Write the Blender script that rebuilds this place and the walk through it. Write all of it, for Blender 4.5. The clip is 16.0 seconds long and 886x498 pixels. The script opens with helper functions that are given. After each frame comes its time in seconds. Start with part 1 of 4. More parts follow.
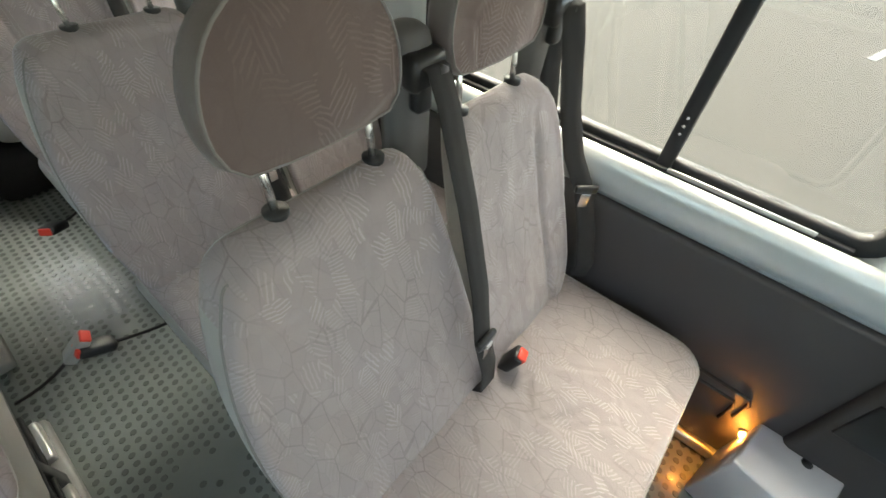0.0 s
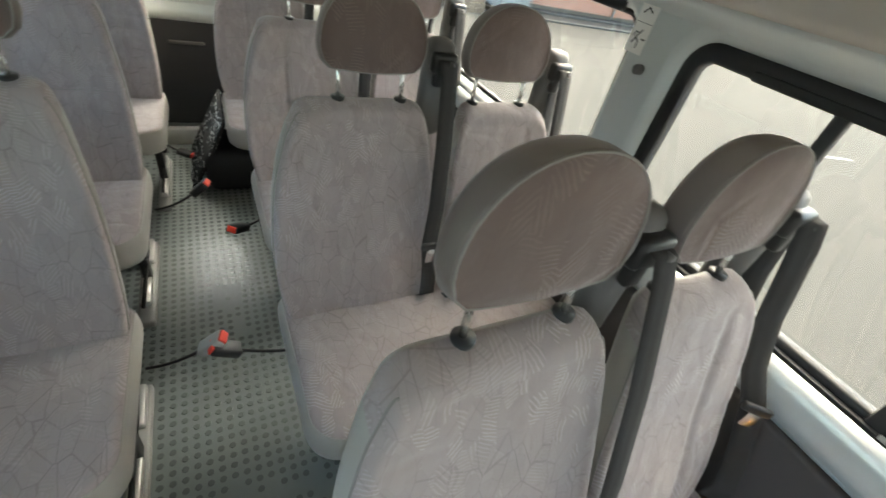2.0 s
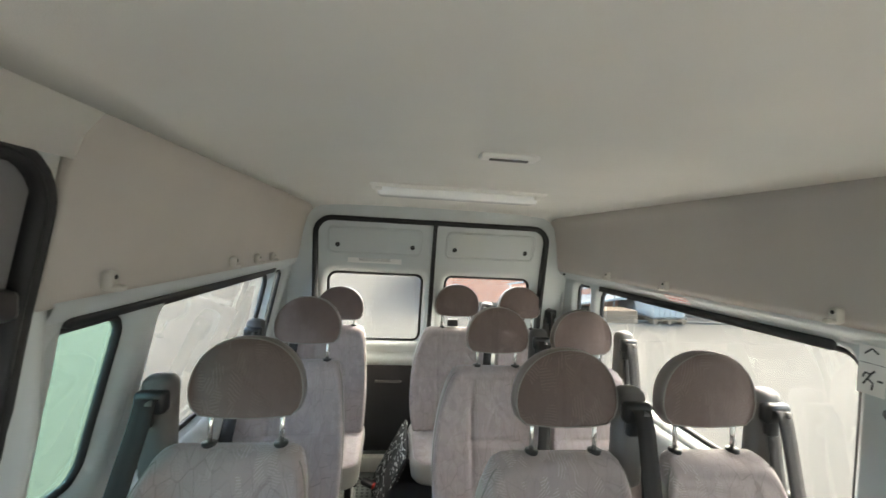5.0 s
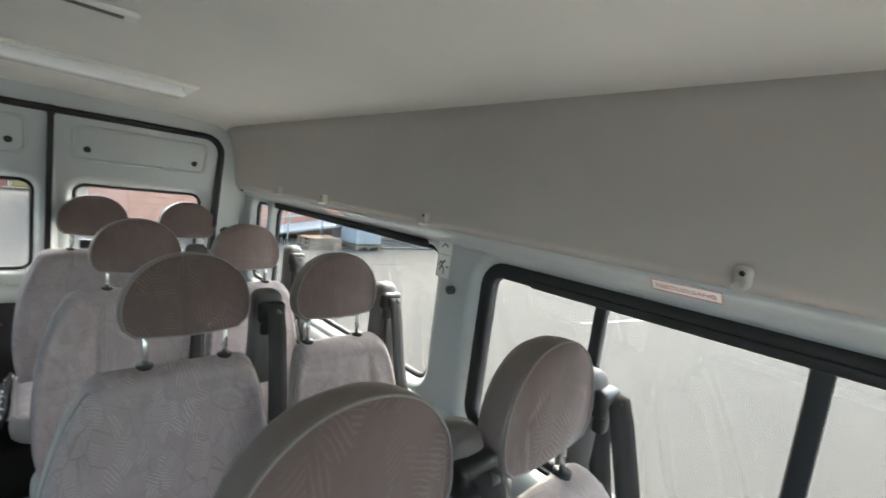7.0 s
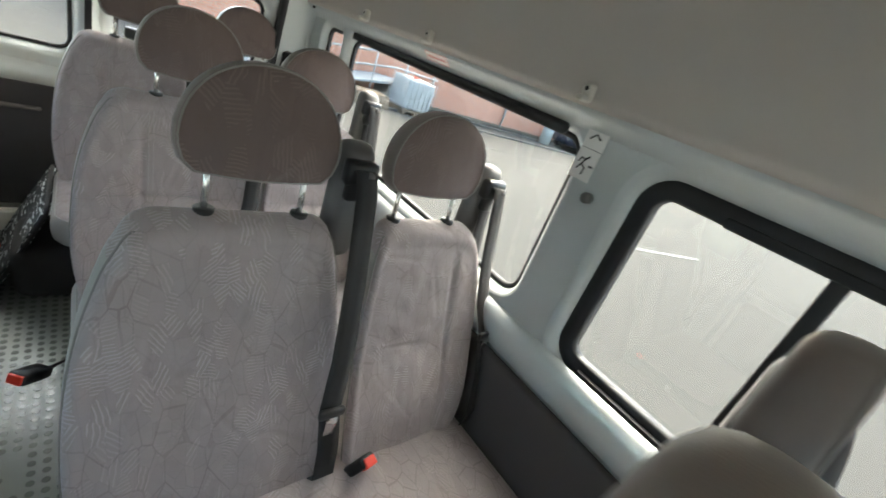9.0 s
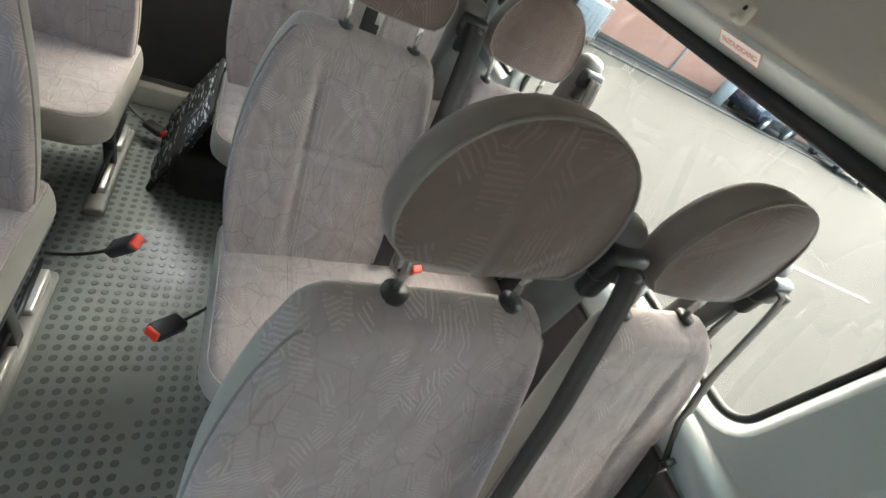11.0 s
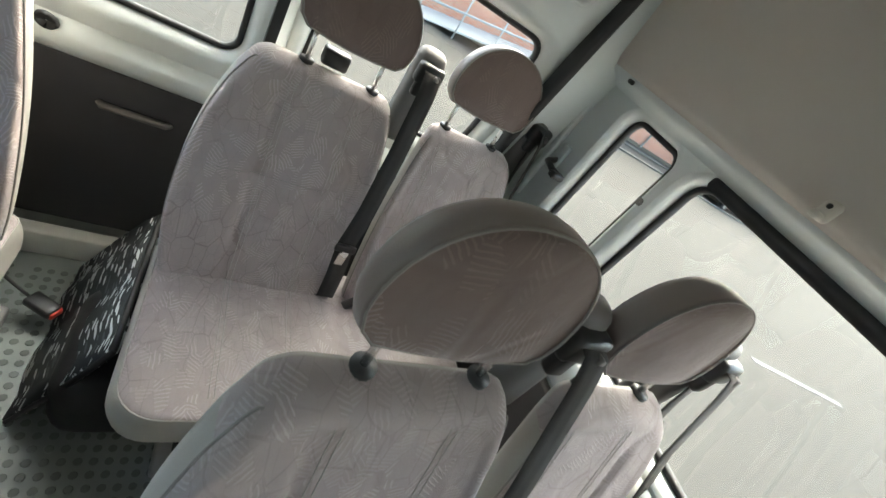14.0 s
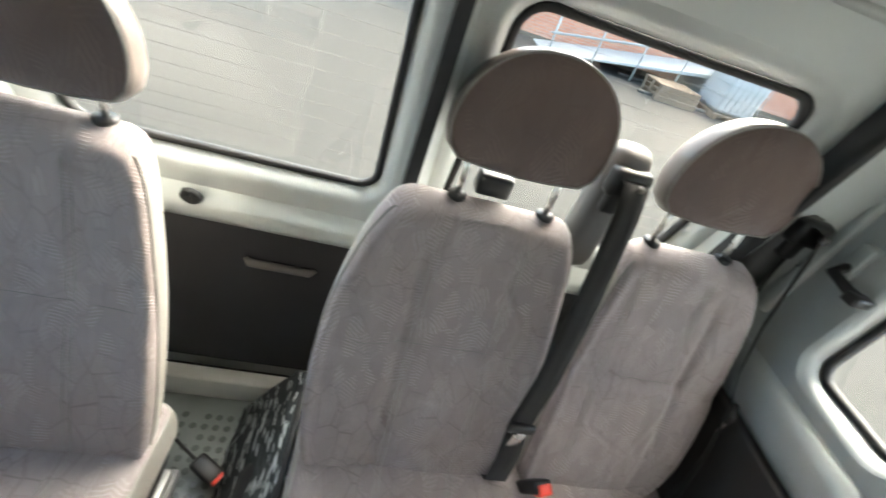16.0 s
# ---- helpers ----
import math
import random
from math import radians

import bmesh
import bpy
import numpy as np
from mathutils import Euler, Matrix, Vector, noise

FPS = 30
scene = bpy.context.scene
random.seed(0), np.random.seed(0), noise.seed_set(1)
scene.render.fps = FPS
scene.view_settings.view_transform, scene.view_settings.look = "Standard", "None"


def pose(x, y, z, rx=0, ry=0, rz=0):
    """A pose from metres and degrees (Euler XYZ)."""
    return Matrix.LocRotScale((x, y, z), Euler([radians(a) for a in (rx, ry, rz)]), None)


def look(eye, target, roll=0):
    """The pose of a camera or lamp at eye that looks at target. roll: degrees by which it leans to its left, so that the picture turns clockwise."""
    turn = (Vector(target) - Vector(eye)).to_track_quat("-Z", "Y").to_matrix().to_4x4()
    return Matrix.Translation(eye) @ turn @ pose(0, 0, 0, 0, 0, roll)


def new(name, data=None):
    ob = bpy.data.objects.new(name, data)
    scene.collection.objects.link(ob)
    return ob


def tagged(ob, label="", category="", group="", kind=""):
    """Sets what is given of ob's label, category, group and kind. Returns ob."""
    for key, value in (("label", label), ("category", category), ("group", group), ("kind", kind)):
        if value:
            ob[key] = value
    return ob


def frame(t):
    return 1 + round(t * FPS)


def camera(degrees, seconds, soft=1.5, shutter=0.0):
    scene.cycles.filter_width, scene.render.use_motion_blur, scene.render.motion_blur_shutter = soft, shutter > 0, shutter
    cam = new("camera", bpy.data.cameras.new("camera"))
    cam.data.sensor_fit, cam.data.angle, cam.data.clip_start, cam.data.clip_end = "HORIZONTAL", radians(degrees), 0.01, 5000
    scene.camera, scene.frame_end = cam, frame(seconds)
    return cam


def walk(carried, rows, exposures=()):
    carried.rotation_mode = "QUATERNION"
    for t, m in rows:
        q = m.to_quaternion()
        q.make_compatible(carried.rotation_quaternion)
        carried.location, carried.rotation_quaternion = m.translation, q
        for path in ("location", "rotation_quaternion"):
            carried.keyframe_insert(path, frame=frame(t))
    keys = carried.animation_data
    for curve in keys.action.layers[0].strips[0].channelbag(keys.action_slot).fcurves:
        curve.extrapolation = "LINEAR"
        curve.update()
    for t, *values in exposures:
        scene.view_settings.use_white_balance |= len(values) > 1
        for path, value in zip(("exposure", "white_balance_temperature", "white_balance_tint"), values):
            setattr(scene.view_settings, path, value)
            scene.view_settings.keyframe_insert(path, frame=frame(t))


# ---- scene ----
cam = camera(93.1, 16.0, 1.5, 0.3)
PATH = [
    (0, (-0.051, -0.419, 1.418), (1.043, 0.397, -0.044), 5.2),
    (0.5, (-0.061, -0.379, 1.408), (0.989, 0.516, -0.04), 6.3),
    (1, (-0.069, -0.393, 1.451), (1.055, 0.629, 0.151), 11.2),
    (1.5, (-0.084, -0.339, 1.458), (0.97, 0.83, 0.224), 13.3),
    (2, (-0.12, -0.27, 1.456), (0.768, 1.036, 0.229), 14.6),
    (2.5, (-0.199, -0.241, 1.447), (0.41, 1.194, 0.194), 15.0),
    (3, (-0.259, -0.243, 1.47), (0.033, 1.353, 0.302), 9.9),
    (3.5, (-0.277, -0.235, 1.5), (-0.19, 1.581, 0.666), 4.1),
    (3.7, (-0.277, -0.242, 1.521), (-0.257, 1.646, 0.862), 2.9),
    (5.8, (-0.14, -0.255, 1.578), (0.534, 1.627, 1.622), 3.5),
    (6, (-0.117, -0.267, 1.568), (0.705, 1.557, 1.569), 4.0),
    (6.5, (-0.075, -0.292, 1.554), (1.082, 1.335, 1.433), 5.5),
    (7, (-0.021, -0.323, 1.515), (1.383, 1.081, 1.278), 7.5),
    (7.5, (-0.007, -0.334, 1.501), (1.524, 0.912, 1.179), 10.0),
    (8, (-0.002, -0.305, 1.472), (1.51, 0.909, 0.984), 13.1),
    (8.5, (-0.001, -0.156, 1.449), (1.421, 1.102, 0.82), 16.8),
    (9, (0.007, 0.055, 1.409), (1.318, 1.345, 0.623), 21.2),
    (9.2, (0.011, 0.117, 1.401), (1.251, 1.429, 0.54), 22.8),
    (11.3, (-0.022, 0.643, 1.404), (0.935, 1.853, 0.131), 35.1),
    (11.5, (-0.015, 0.707, 1.42), (0.953, 1.903, 0.142), 35.2),
    (12, (0.051, 0.815, 1.422), (1.037, 2.066, 0.212), 35.6),
    (12.5, (0.078, 0.931, 1.414), (1.105, 2.214, 0.275), 36.6),
    (13, (0.06, 1.11, 1.422), (1.123, 2.399, 0.324), 37.8),
    (13.5, (0.026, 1.295, 1.413), (1.089, 2.609, 0.343), 38.4),
    (14, (-0.033, 1.37, 1.431), (1.023, 2.707, 0.384), 38.6),
    (14.5, (-0.029, 1.505, 1.432), (0.985, 2.871, 0.381), 37.6),
    (15, (0.059, 1.659, 1.423), (0.985, 3.067, 0.344), 34.9),
    (15.5, (0.078, 1.763, 1.429), (0.83, 3.223, 0.288), 29.5),
    (16, (-0.035, 1.812, 1.411), (0.375, 3.348, 0.197), 21.2),
]
EXPOSURES = [(0, 4.08, 7400, 2), (2, 4.15, 7250, 3), (3, 4.45, 7450, 2.5), (3.7, 4.5, 7550, 3), (5.8, 4.25, 6700, 7), (7, 4.1, 6550, 5.5), (9, 4.12, 6750, 3.5), (11.5, 4.3, 7000, 2.5), (13, 4.17, 6900, 2.5), (14.5, 4.23, 6800, 2.5), (16, 4.3, 6800, 4)]
walk(cam, [(t, look(eye, target, roll)) for t, eye, target, roll in PATH], EXPOSURES)

# ------------------------------------------------------------ light
world = bpy.data.worlds.new("sky")
scene.world = world
world.use_nodes = True
wn = world.node_tree.nodes
sky = wn.new("ShaderNodeTexSky")
sky.sky_type = "NISHITA"
sky.sun_disc = False
sky.sun_elevation, sky.sun_rotation = radians(48), radians(43)
sky.air_density, sky.dust_density, sky.ozone_density = 1.0, 4.0, 0.6
world.node_tree.links.new(sky.outputs[0], wn["Background"].inputs[0])
wn["Background"].inputs[1].default_value = 0.14
sun = new("sun", bpy.data.lights.new("sun", "SUN"))
sun.data.energy, sun.data.angle, sun.data.color = 0.95, radians(56), (1.0, 0.98, 0.955)
sun.matrix_world = look((3.5, 3.7, 5.65), (0, 0, 0))



def daylight(name, at, target, wide, high, watts):
    """Daylight of one window that lies outside the walk: an area lamp in or near its opening."""
    a = new(name, bpy.data.lights.new(name, "AREA"))
    a.data.shape, a.data.size, a.data.size_y, a.data.energy, a.data.color = "RECTANGLE", wide, high, watts, (1.0, 0.985, 0.96)
    a.matrix_world = look(at, target)


daylight("windscreen_daylight", (0.04, -1.96, 1.22), (0.04, 0, 1.15), 1.5, 0.5, 0.13)
# added fill lamp inside the cab window, aimed at the left seat to brighten it
daylight("cab_fill_left", (-0.80, -1.38, 1.14), (-0.45, 0.6, 0.45), 0.6, 0.5, 0.10)
daylight("cab_daylight_right", (0.935, -1.36, 1.12), (0, -1.0, 0.9), 0.7, 0.5, 0.16)

# ------------------------------------------------------------ helpers
def part(name, bm, mats, parent=None, label="", smooth=True):
    me = bpy.data.meshes.new(name)
    bmesh.ops.recalc_face_normals(bm, faces=bm.faces)
    if smooth:
        for f in bm.faces:
            f.smooth = True
    bm.to_mesh(me)
    bm.free()
    for m in mats if isinstance(mats, (list, tuple)) else [mats]:
        me.materials.append(m)
    ob = new(name, me)
    if parent:
        ob.parent = parent
    if label:
        ob["label"] = label
    return ob


def thing(name, label, category, group="", at=(0, 0, 0)):
    ob = new(name)
    ob.empty_display_size = 0.05
    ob.location = at
    return tagged(ob, label, category, group)


def box(cx, cy, cz, sx, sy, sz, r=0.0, seg=2, bm=None, m=None):
    """A box with rounded edges, its middle at cx, cy, cz."""
    out = bm or bmesh.new()
    vs = bmesh.ops.create_cube(out, size=1.0)["verts"]
    bmesh.ops.scale(out, vec=(sx, sy, sz), verts=vs)
    if r > 0:
        es = list({e for v in vs for e in v.link_edges})
        got = bmesh.ops.bevel(out, geom=es, offset=min(r, 0.49 * min(sx, sy, sz)), segments=seg, profile=0.5, affect="EDGES")
        vs = list({v for f in got["faces"] for v in f.verts} | {v for v in vs if v.is_valid})
    bmesh.ops.translate(out, vec=(cx, cy, cz), verts=vs)
    if m:
        bmesh.ops.transform(out, matrix=m, verts=vs)
    return out


def tube(points, r, n=8, bm=None, closed=False, flat=1.0, up=(0, 0, 1)):
    """A round (or flattened) rod along the points."""
    out = bm or bmesh.new()
    pts = [Vector(p) for p in points]
    rings = []
    for i, p in enumerate(pts):
        a = pts[i - 1] if (i or closed) else p
        b = pts[(i + 1) % len(pts)] if (i < len(pts) - 1 or closed) else p
        d = (b - a).normalized()
        s = d.cross(Vector(up))
        if s.length < 1e-4:
            s = d.cross(Vector((0, 1, 0)))
        s.normalize()
        w = s.cross(d)
        rings.append([out.verts.new(p + r * (s * math.cos(k * math.tau / n) + w * flat * math.sin(k * math.tau / n))) for k in range(n)])
    for i in range(len(rings) if closed else len(rings) - 1):
        a, b = rings[i], rings[(i + 1) % len(rings)]
        for k in range(n):
            out.faces.new((a[k], a[(k + 1) % n], b[(k + 1) % n], b[k]))
    if not closed:
        out.faces.new(rings[0][::-1])
        out.faces.new(rings[-1])
    return out


def strap(points, width, thick, across=(1, 0, 0), bm=None):
    """A flat ribbon along the points, its width along across."""
    out = bm or bmesh.new()
    ax = Vector(across).normalized()
    pts = [Vector(p) for p in points]
    rings = []
    for i, p in enumerate(pts):
        d = (pts[min(i + 1, len(pts) - 1)] - pts[max(i - 1, 0)]).normalized()
        s = (ax - d * ax.dot(d)).normalized()
        nrm = d.cross(s)
        rings.append([out.verts.new(p + s * a * width / 2 + nrm * b * thick / 2) for a, b in ((-1, -1), (-0.3, -1.2), (0.3, -1.2), (1, -1), (1, 1), (0.3, 1.2), (-0.3, 1.2), (-1, 1))])
    for a, b in zip(rings, rings[1:]):
        for k in range(8):
            out.faces.new((a[k], a[(k + 1) % 8], b[(k + 1) % 8], b[k]))
    out.faces.new(rings[0][::-1])
    out.faces.new(rings[-1])
    return out


def rounded(u0, v0, u1, v1, r, n=6):
    """A closed loop: a rectangle with round corners, anticlockwise. r: one radius, or four from the lower left on."""
    rs = r if isinstance(r, (tuple, list)) else (r,) * 4
    out = []
    for (cu, cv, a0), q in zip(((u0, v0, 180), (u1, v0, 270), (u1, v1, 0), (u0, v1, 90)), rs):
        mu = cu + q if cu == u0 else cu - q
        mv = cv + q if cv == v0 else cv - q
        out += [(mu + q * math.cos(radians(a0 + 90 * k / n)), mv + q * math.sin(radians(a0 + 90 * k / n))) for k in range(n + 1)]
    return out


def offset(loop, d):
    """The loop moved outwards by d."""
    out = []
    for i, p in enumerate(loop):
        j = i - 1
        while loop[j] == p:
            j -= 1
        k = (i + 1) % len(loop)
        while loop[k] == p:
            k = (k + 1) % len(loop)
        t = (Vector(loop[k]) - Vector(loop[j])).normalized()
        out.append((p[0] + t.y * d, p[1] - t.x * d))
    return out


def ring(loop, profile, to, bm=None, close=False):
    """A profile of (outwards, inwards into the room) swept along a loop; to maps u, v, depth to the world."""
    out = bm or bmesh.new()
    rows = [[out.verts.new(to(u, v, d)) for u, v in offset(loop, o)] for o, d in profile]
    for a, b in zip(rows, rows[1:] + (rows[:1] if close else [])):
        for k in range(len(a)):
            j = (k + 1) % len(a)
            out.faces.new((a[k], a[j], b[j], b[k]))
    return out


def sheet(outer, holes, thick, to, bm=None):
    """A slab with openings through it; its front lies at depth 0 and its back at -thick."""
    out = bm or bmesh.new()
    edges, fronts = [], []
    for loop in (outer, *holes):
        vs = [out.verts.new((u, v, 0)) for u, v in loop]
        fronts.append(vs)
        edges += [out.edges.new((vs[i], vs[(i + 1) % len(vs)])) for i in range(len(vs))]
    faces = [g for g in bmesh.ops.triangle_fill(out, edges=edges, use_beauty=True)["geom"] if isinstance(g, bmesh.types.BMFace)]
    made = {}
    for f in faces:
        for v in f.verts:
            if v not in made:
                made[v] = out.verts.new((v.co.x, v.co.y, -thick))
    for f in faces:
        out.faces.new([made[v] for v in reversed(f.verts)])
    for vs in fronts:
        for i in range(len(vs)):
            a, b = vs[i], vs[(i + 1) % len(vs)]
            out.faces.new((a, b, made[b], made[a]))
    for v in list(made) + list(made.values()):
        v.co = to(v.co.x, v.co.y, v.co.z)
    return out


def pad(loop, rows, to, split=0, bm=None, pick=None):
    """A cushion: rows of (scale, depth) of the loop about its middle, from the back's middle over the rim to the front's middle.
    Faces between rows from split on take the second material."""
    out = bm or bmesh.new()
    mu = sum(p[0] for p in loop) / len(loop)
    mv = (max(p[1] for p in loop) + min(p[1] for p in loop)) / 2
    grid = []
    for s, d in rows:
        if s == 0:
            grid.append([out.verts.new(to(mu, mv, d(0.0, 0.0) if callable(d) else d))])
        else:
            grid.append([out.verts.new(to(mu + (u - mu) * s, mv + (v - mv) * s, d((u - mu) * s, (v - mv) * s) if callable(d) else d)) for u, v in loop])
    for i, (a, b) in enumerate(zip(grid, grid[1:])):
        n = len(loop)
        for k in range(n):
            j = (k + 1) % n
            q = [a[k], a[j], b[j], b[k]] if len(a) > 1 and len(b) > 1 else ([a[0], b[j], b[k]] if len(a) == 1 else [a[k], a[j], b[0]])
            f = out.faces.new(q)
            f.material_index = (pick(i, *loop[k]) if pick else 1 if i >= split else 0)
    return out


# ------------------------------------------------------------ materials
def material(name):
    m = bpy.data.materials.new(name)
    m.use_nodes = True
    n, l = m.node_tree.nodes, m.node_tree.links
    return m, n, l, n["Principled BSDF"]


def plain(name, color, rough=0.5, metal=0.0, vary=0.12, size=8.0, fine=180.0, bump=0.05, coat=0.0):
    """Paint, plastic or metal: a base colour with blotches and fine grain."""
    m, n, l, b = material(name)
    tc = n.new("ShaderNodeTexCoord")
    big, small = n.new("ShaderNodeTexNoise"), n.new("ShaderNodeTexNoise")
    big.inputs["Scale"].default_value, small.inputs["Scale"].default_value = size, fine
    big.inputs["Detail"].default_value = 5
    l.new(tc.outputs["Object"], big.inputs["Vector"])
    l.new(tc.outputs["Object"], small.inputs["Vector"])
    mix = n.new("ShaderNodeMix")
    mix.data_type = "RGBA"
    mix.inputs["A"].default_value = (*[c * (1 - vary) for c in color], 1)
    mix.inputs["B"].default_value = (*[min(1, c * (1 + vary)) for c in color], 1)
    l.new(big.outputs["Fac"], mix.inputs["Factor"])
    l.new(mix.outputs["Result"], b.inputs["Base Color"])
    r = n.new("ShaderNodeMapRange")
    r.inputs["To Min"].default_value, r.inputs["To Max"].default_value = max(0.03, rough - 0.12), min(1, rough + 0.12)
    l.new(big.outputs["Fac"], r.inputs["Value"])
    l.new(r.outputs["Result"], b.inputs["Roughness"])
    bp = n.new("ShaderNodeBump")
    bp.inputs["Strength"].default_value, bp.inputs["Distance"].default_value = bump, 0.002
    l.new(small.outputs["Fac"], bp.inputs["Height"])
    l.new(bp.outputs["Normal"], b.inputs["Normal"])
    b.inputs["Metallic"].default_value = metal
    b.inputs["Coat Weight"].default_value = coat
    return m


def upholstery(name, dark, light, scale=15.0, hatch=0.62, veins=0.13):
    """Woven seat cloth: large leaf-like patches, each hatched with fine ribs in its own direction."""
    m, n, l, b = material(name)

    def math_(op, a, c=None):
        q = n.new("ShaderNodeMath")
        q.operation = op
        for k, v in enumerate((a, c)):
            if v is None:
                continue
            if isinstance(v, (int, float)):
                q.inputs[k].default_value = v
            else:
                l.new(v, q.inputs[k])
        return q.outputs[0]

    tc, info = n.new("ShaderNodeTexCoord"), n.new("ShaderNodeObjectInfo")
    add = n.new("ShaderNodeVectorMath")
    add.operation = "ADD"
    l.new(tc.outputs["Object"], add.inputs[0])
    l.new(info.outputs["Random"], add.inputs[1])
    warp = n.new("ShaderNodeTexNoise")
    warp.inputs["Scale"].default_value = 9.0
    l.new(add.outputs[0], warp.inputs["Vector"])
    mw = n.new("ShaderNodeVectorMath")
    mw.operation = "MULTIPLY_ADD"
    mw.inputs[1].default_value = (0.016, 0.016, 0.016)
    l.new(warp.outputs["Color"], mw.inputs[0])
    l.new(add.outputs[0], mw.inputs[2])
    mp = n.new("ShaderNodeMapping")
    mp.inputs["Rotation"].default_value, mp.inputs["Scale"].default_value = (0.3, 0.5, 0.4), (1.7, 0.95, 0.8)
    l.new(mw.outputs[0], mp.inputs["Vector"])
    vor = n.new("ShaderNodeTexVoronoi")
    vor.inputs["Scale"].default_value = scale * 1.8
    l.new(mp.outputs[0], vor.inputs["Vector"])
    edge = n.new("ShaderNodeTexVoronoi")
    edge.feature = "DISTANCE_TO_EDGE"
    edge.inputs["Scale"].default_value = scale
    l.new(mp.outputs[0], edge.inputs["Vector"])
    col = n.new("ShaderNodeSeparateColor")
    l.new(vor.outputs["Color"], col.inputs[0])
    pos = n.new("ShaderNodeSeparateXYZ")
    l.new(mw.outputs[0], pos.inputs[0])
    ang = math_("MULTIPLY", col.outputs[0], 6.28)
    yz = math_("ADD", pos.outputs[1], pos.outputs[2])
    phase = math_("ADD", math_("MULTIPLY", pos.outputs[0], math_("COSINE", ang)), math_("MULTIPLY", yz, math_("SINE", ang)))
    wob = n.new("ShaderNodeTexNoise")
    wob.inputs["Scale"].default_value = 60.0
    l.new(add.outputs[0], wob.inputs["Vector"])
    rib = math_("SINE", math_("ADD", math_("MULTIPLY", phase, 760.0), math_("MULTIPLY", wob.outputs["Fac"], 5.0)))
    on = math_("GREATER_THAN", col.outputs[1], 0.52)
    patch = n.new("ShaderNodeTexNoise")
    patch.inputs["Scale"].default_value = 5.0
    l.new(add.outputs[0], patch.inputs["Vector"])
    fade = n.new("ShaderNodeMapRange")
    fade.inputs["From Min"].default_value, fade.inputs["From Max"].default_value = 0.36, 0.62
    l.new(patch.outputs["Fac"], fade.inputs["Value"])
    vis = math_("MULTIPLY", on, fade.outputs[0])
    ribs = math_("MULTIPLY", math_("MAXIMUM", rib, 0.0), vis)
    fine = n.new("ShaderNodeTexVoronoi")
    fine.feature = "DISTANCE_TO_EDGE"
    fine.inputs["Scale"].default_value = scale * 1.8
    l.new(mp.outputs[0], fine.inputs["Vector"])
    line = math_("ADD", math_("LESS_THAN", edge.outputs["Distance"], 0.024), math_("MULTIPLY", math_("LESS_THAN", fine.outputs["Distance"], 0.022), 0.5))
    weave = n.new("ShaderNodeTexNoise")
    weave.inputs["Scale"].default_value = 700.0
    l.new(add.outputs[0], weave.inputs["Vector"])
    stain = n.new("ShaderNodeTexNoise")
    stain.inputs["Scale"].default_value = 4.0
    stain.inputs["Detail"].default_value = 6
    l.new(add.outputs[0], stain.inputs["Vector"])
    f = math_("ADD", math_("MULTIPLY", ribs, hatch), math_("MULTIPLY", col.outputs[2], 0.08))
    f = math_("ADD", f, math_("MULTIPLY", stain.outputs["Fac"], 0.25))
    f = math_("ADD", f, math_("MULTIPLY", weave.outputs["Fac"], 0.15))
    f = math_("SUBTRACT", f, math_("MULTIPLY", math_("MULTIPLY", line, math_("SUBTRACT", 1.15, fade.outputs[0])), veins))
    mix = n.new("ShaderNodeMix")
    mix.data_type = "RGBA"
    mix.inputs["A"].default_value, mix.inputs["B"].default_value = (*dark, 1), (*light, 1)
    l.new(f, mix.inputs["Factor"])
    l.new(mix.outputs["Result"], b.inputs["Base Color"])
    b.inputs["Roughness"].default_value = 0.92
    b.inputs["Sheen Weight"].default_value = 0.25
    b.inputs["Specular IOR Level"].default_value = 0.2
    crease = n.new("ShaderNodeTexNoise")
    crease.inputs["Scale"].default_value, crease.inputs["Detail"].default_value = 10.0, 3
    l.new(add.outputs[0], crease.inputs["Vector"])
    soft = n.new("ShaderNodeBump")
    soft.inputs["Strength"].default_value, soft.inputs["Distance"].default_value = 0.45, 0.012
    l.new(crease.outputs["Fac"], soft.inputs["Height"])
    fold = n.new("ShaderNodeTexVoronoi")
    fold.feature = "DISTANCE_TO_EDGE"
    fold.inputs["Scale"].default_value = 5.5
    l.new(mw.outputs[0], fold.inputs["Vector"])
    valley = n.new("ShaderNodeMapRange")
    valley.interpolation_type = "SMOOTHSTEP"
    valley.inputs["From Max"].default_value = 0.07
    l.new(fold.outputs["Distance"], valley.inputs["Value"])
    pull = n.new("ShaderNodeBump")
    pull.inputs["Strength"].default_value, pull.inputs["Distance"].default_value = 0.36, 0.005
    l.new(math_("MULTIPLY", valley.outputs[0], fade.outputs[0]), pull.inputs["Height"])
    l.new(soft.outputs["Normal"], pull.inputs["Normal"])
    h = math_("ADD", math_("MULTIPLY", ribs, 0.6), math_("MULTIPLY", weave.outputs["Fac"], 0.4))
    bp = n.new("ShaderNodeBump")
    bp.inputs["Strength"].default_value, bp.inputs["Distance"].default_value = 0.55, 0.0015
    l.new(h, bp.inputs["Height"])
    l.new(pull.outputs["Normal"], bp.inputs["Normal"])
    l.new(bp.outputs["Normal"], b.inputs["Normal"])
    return m


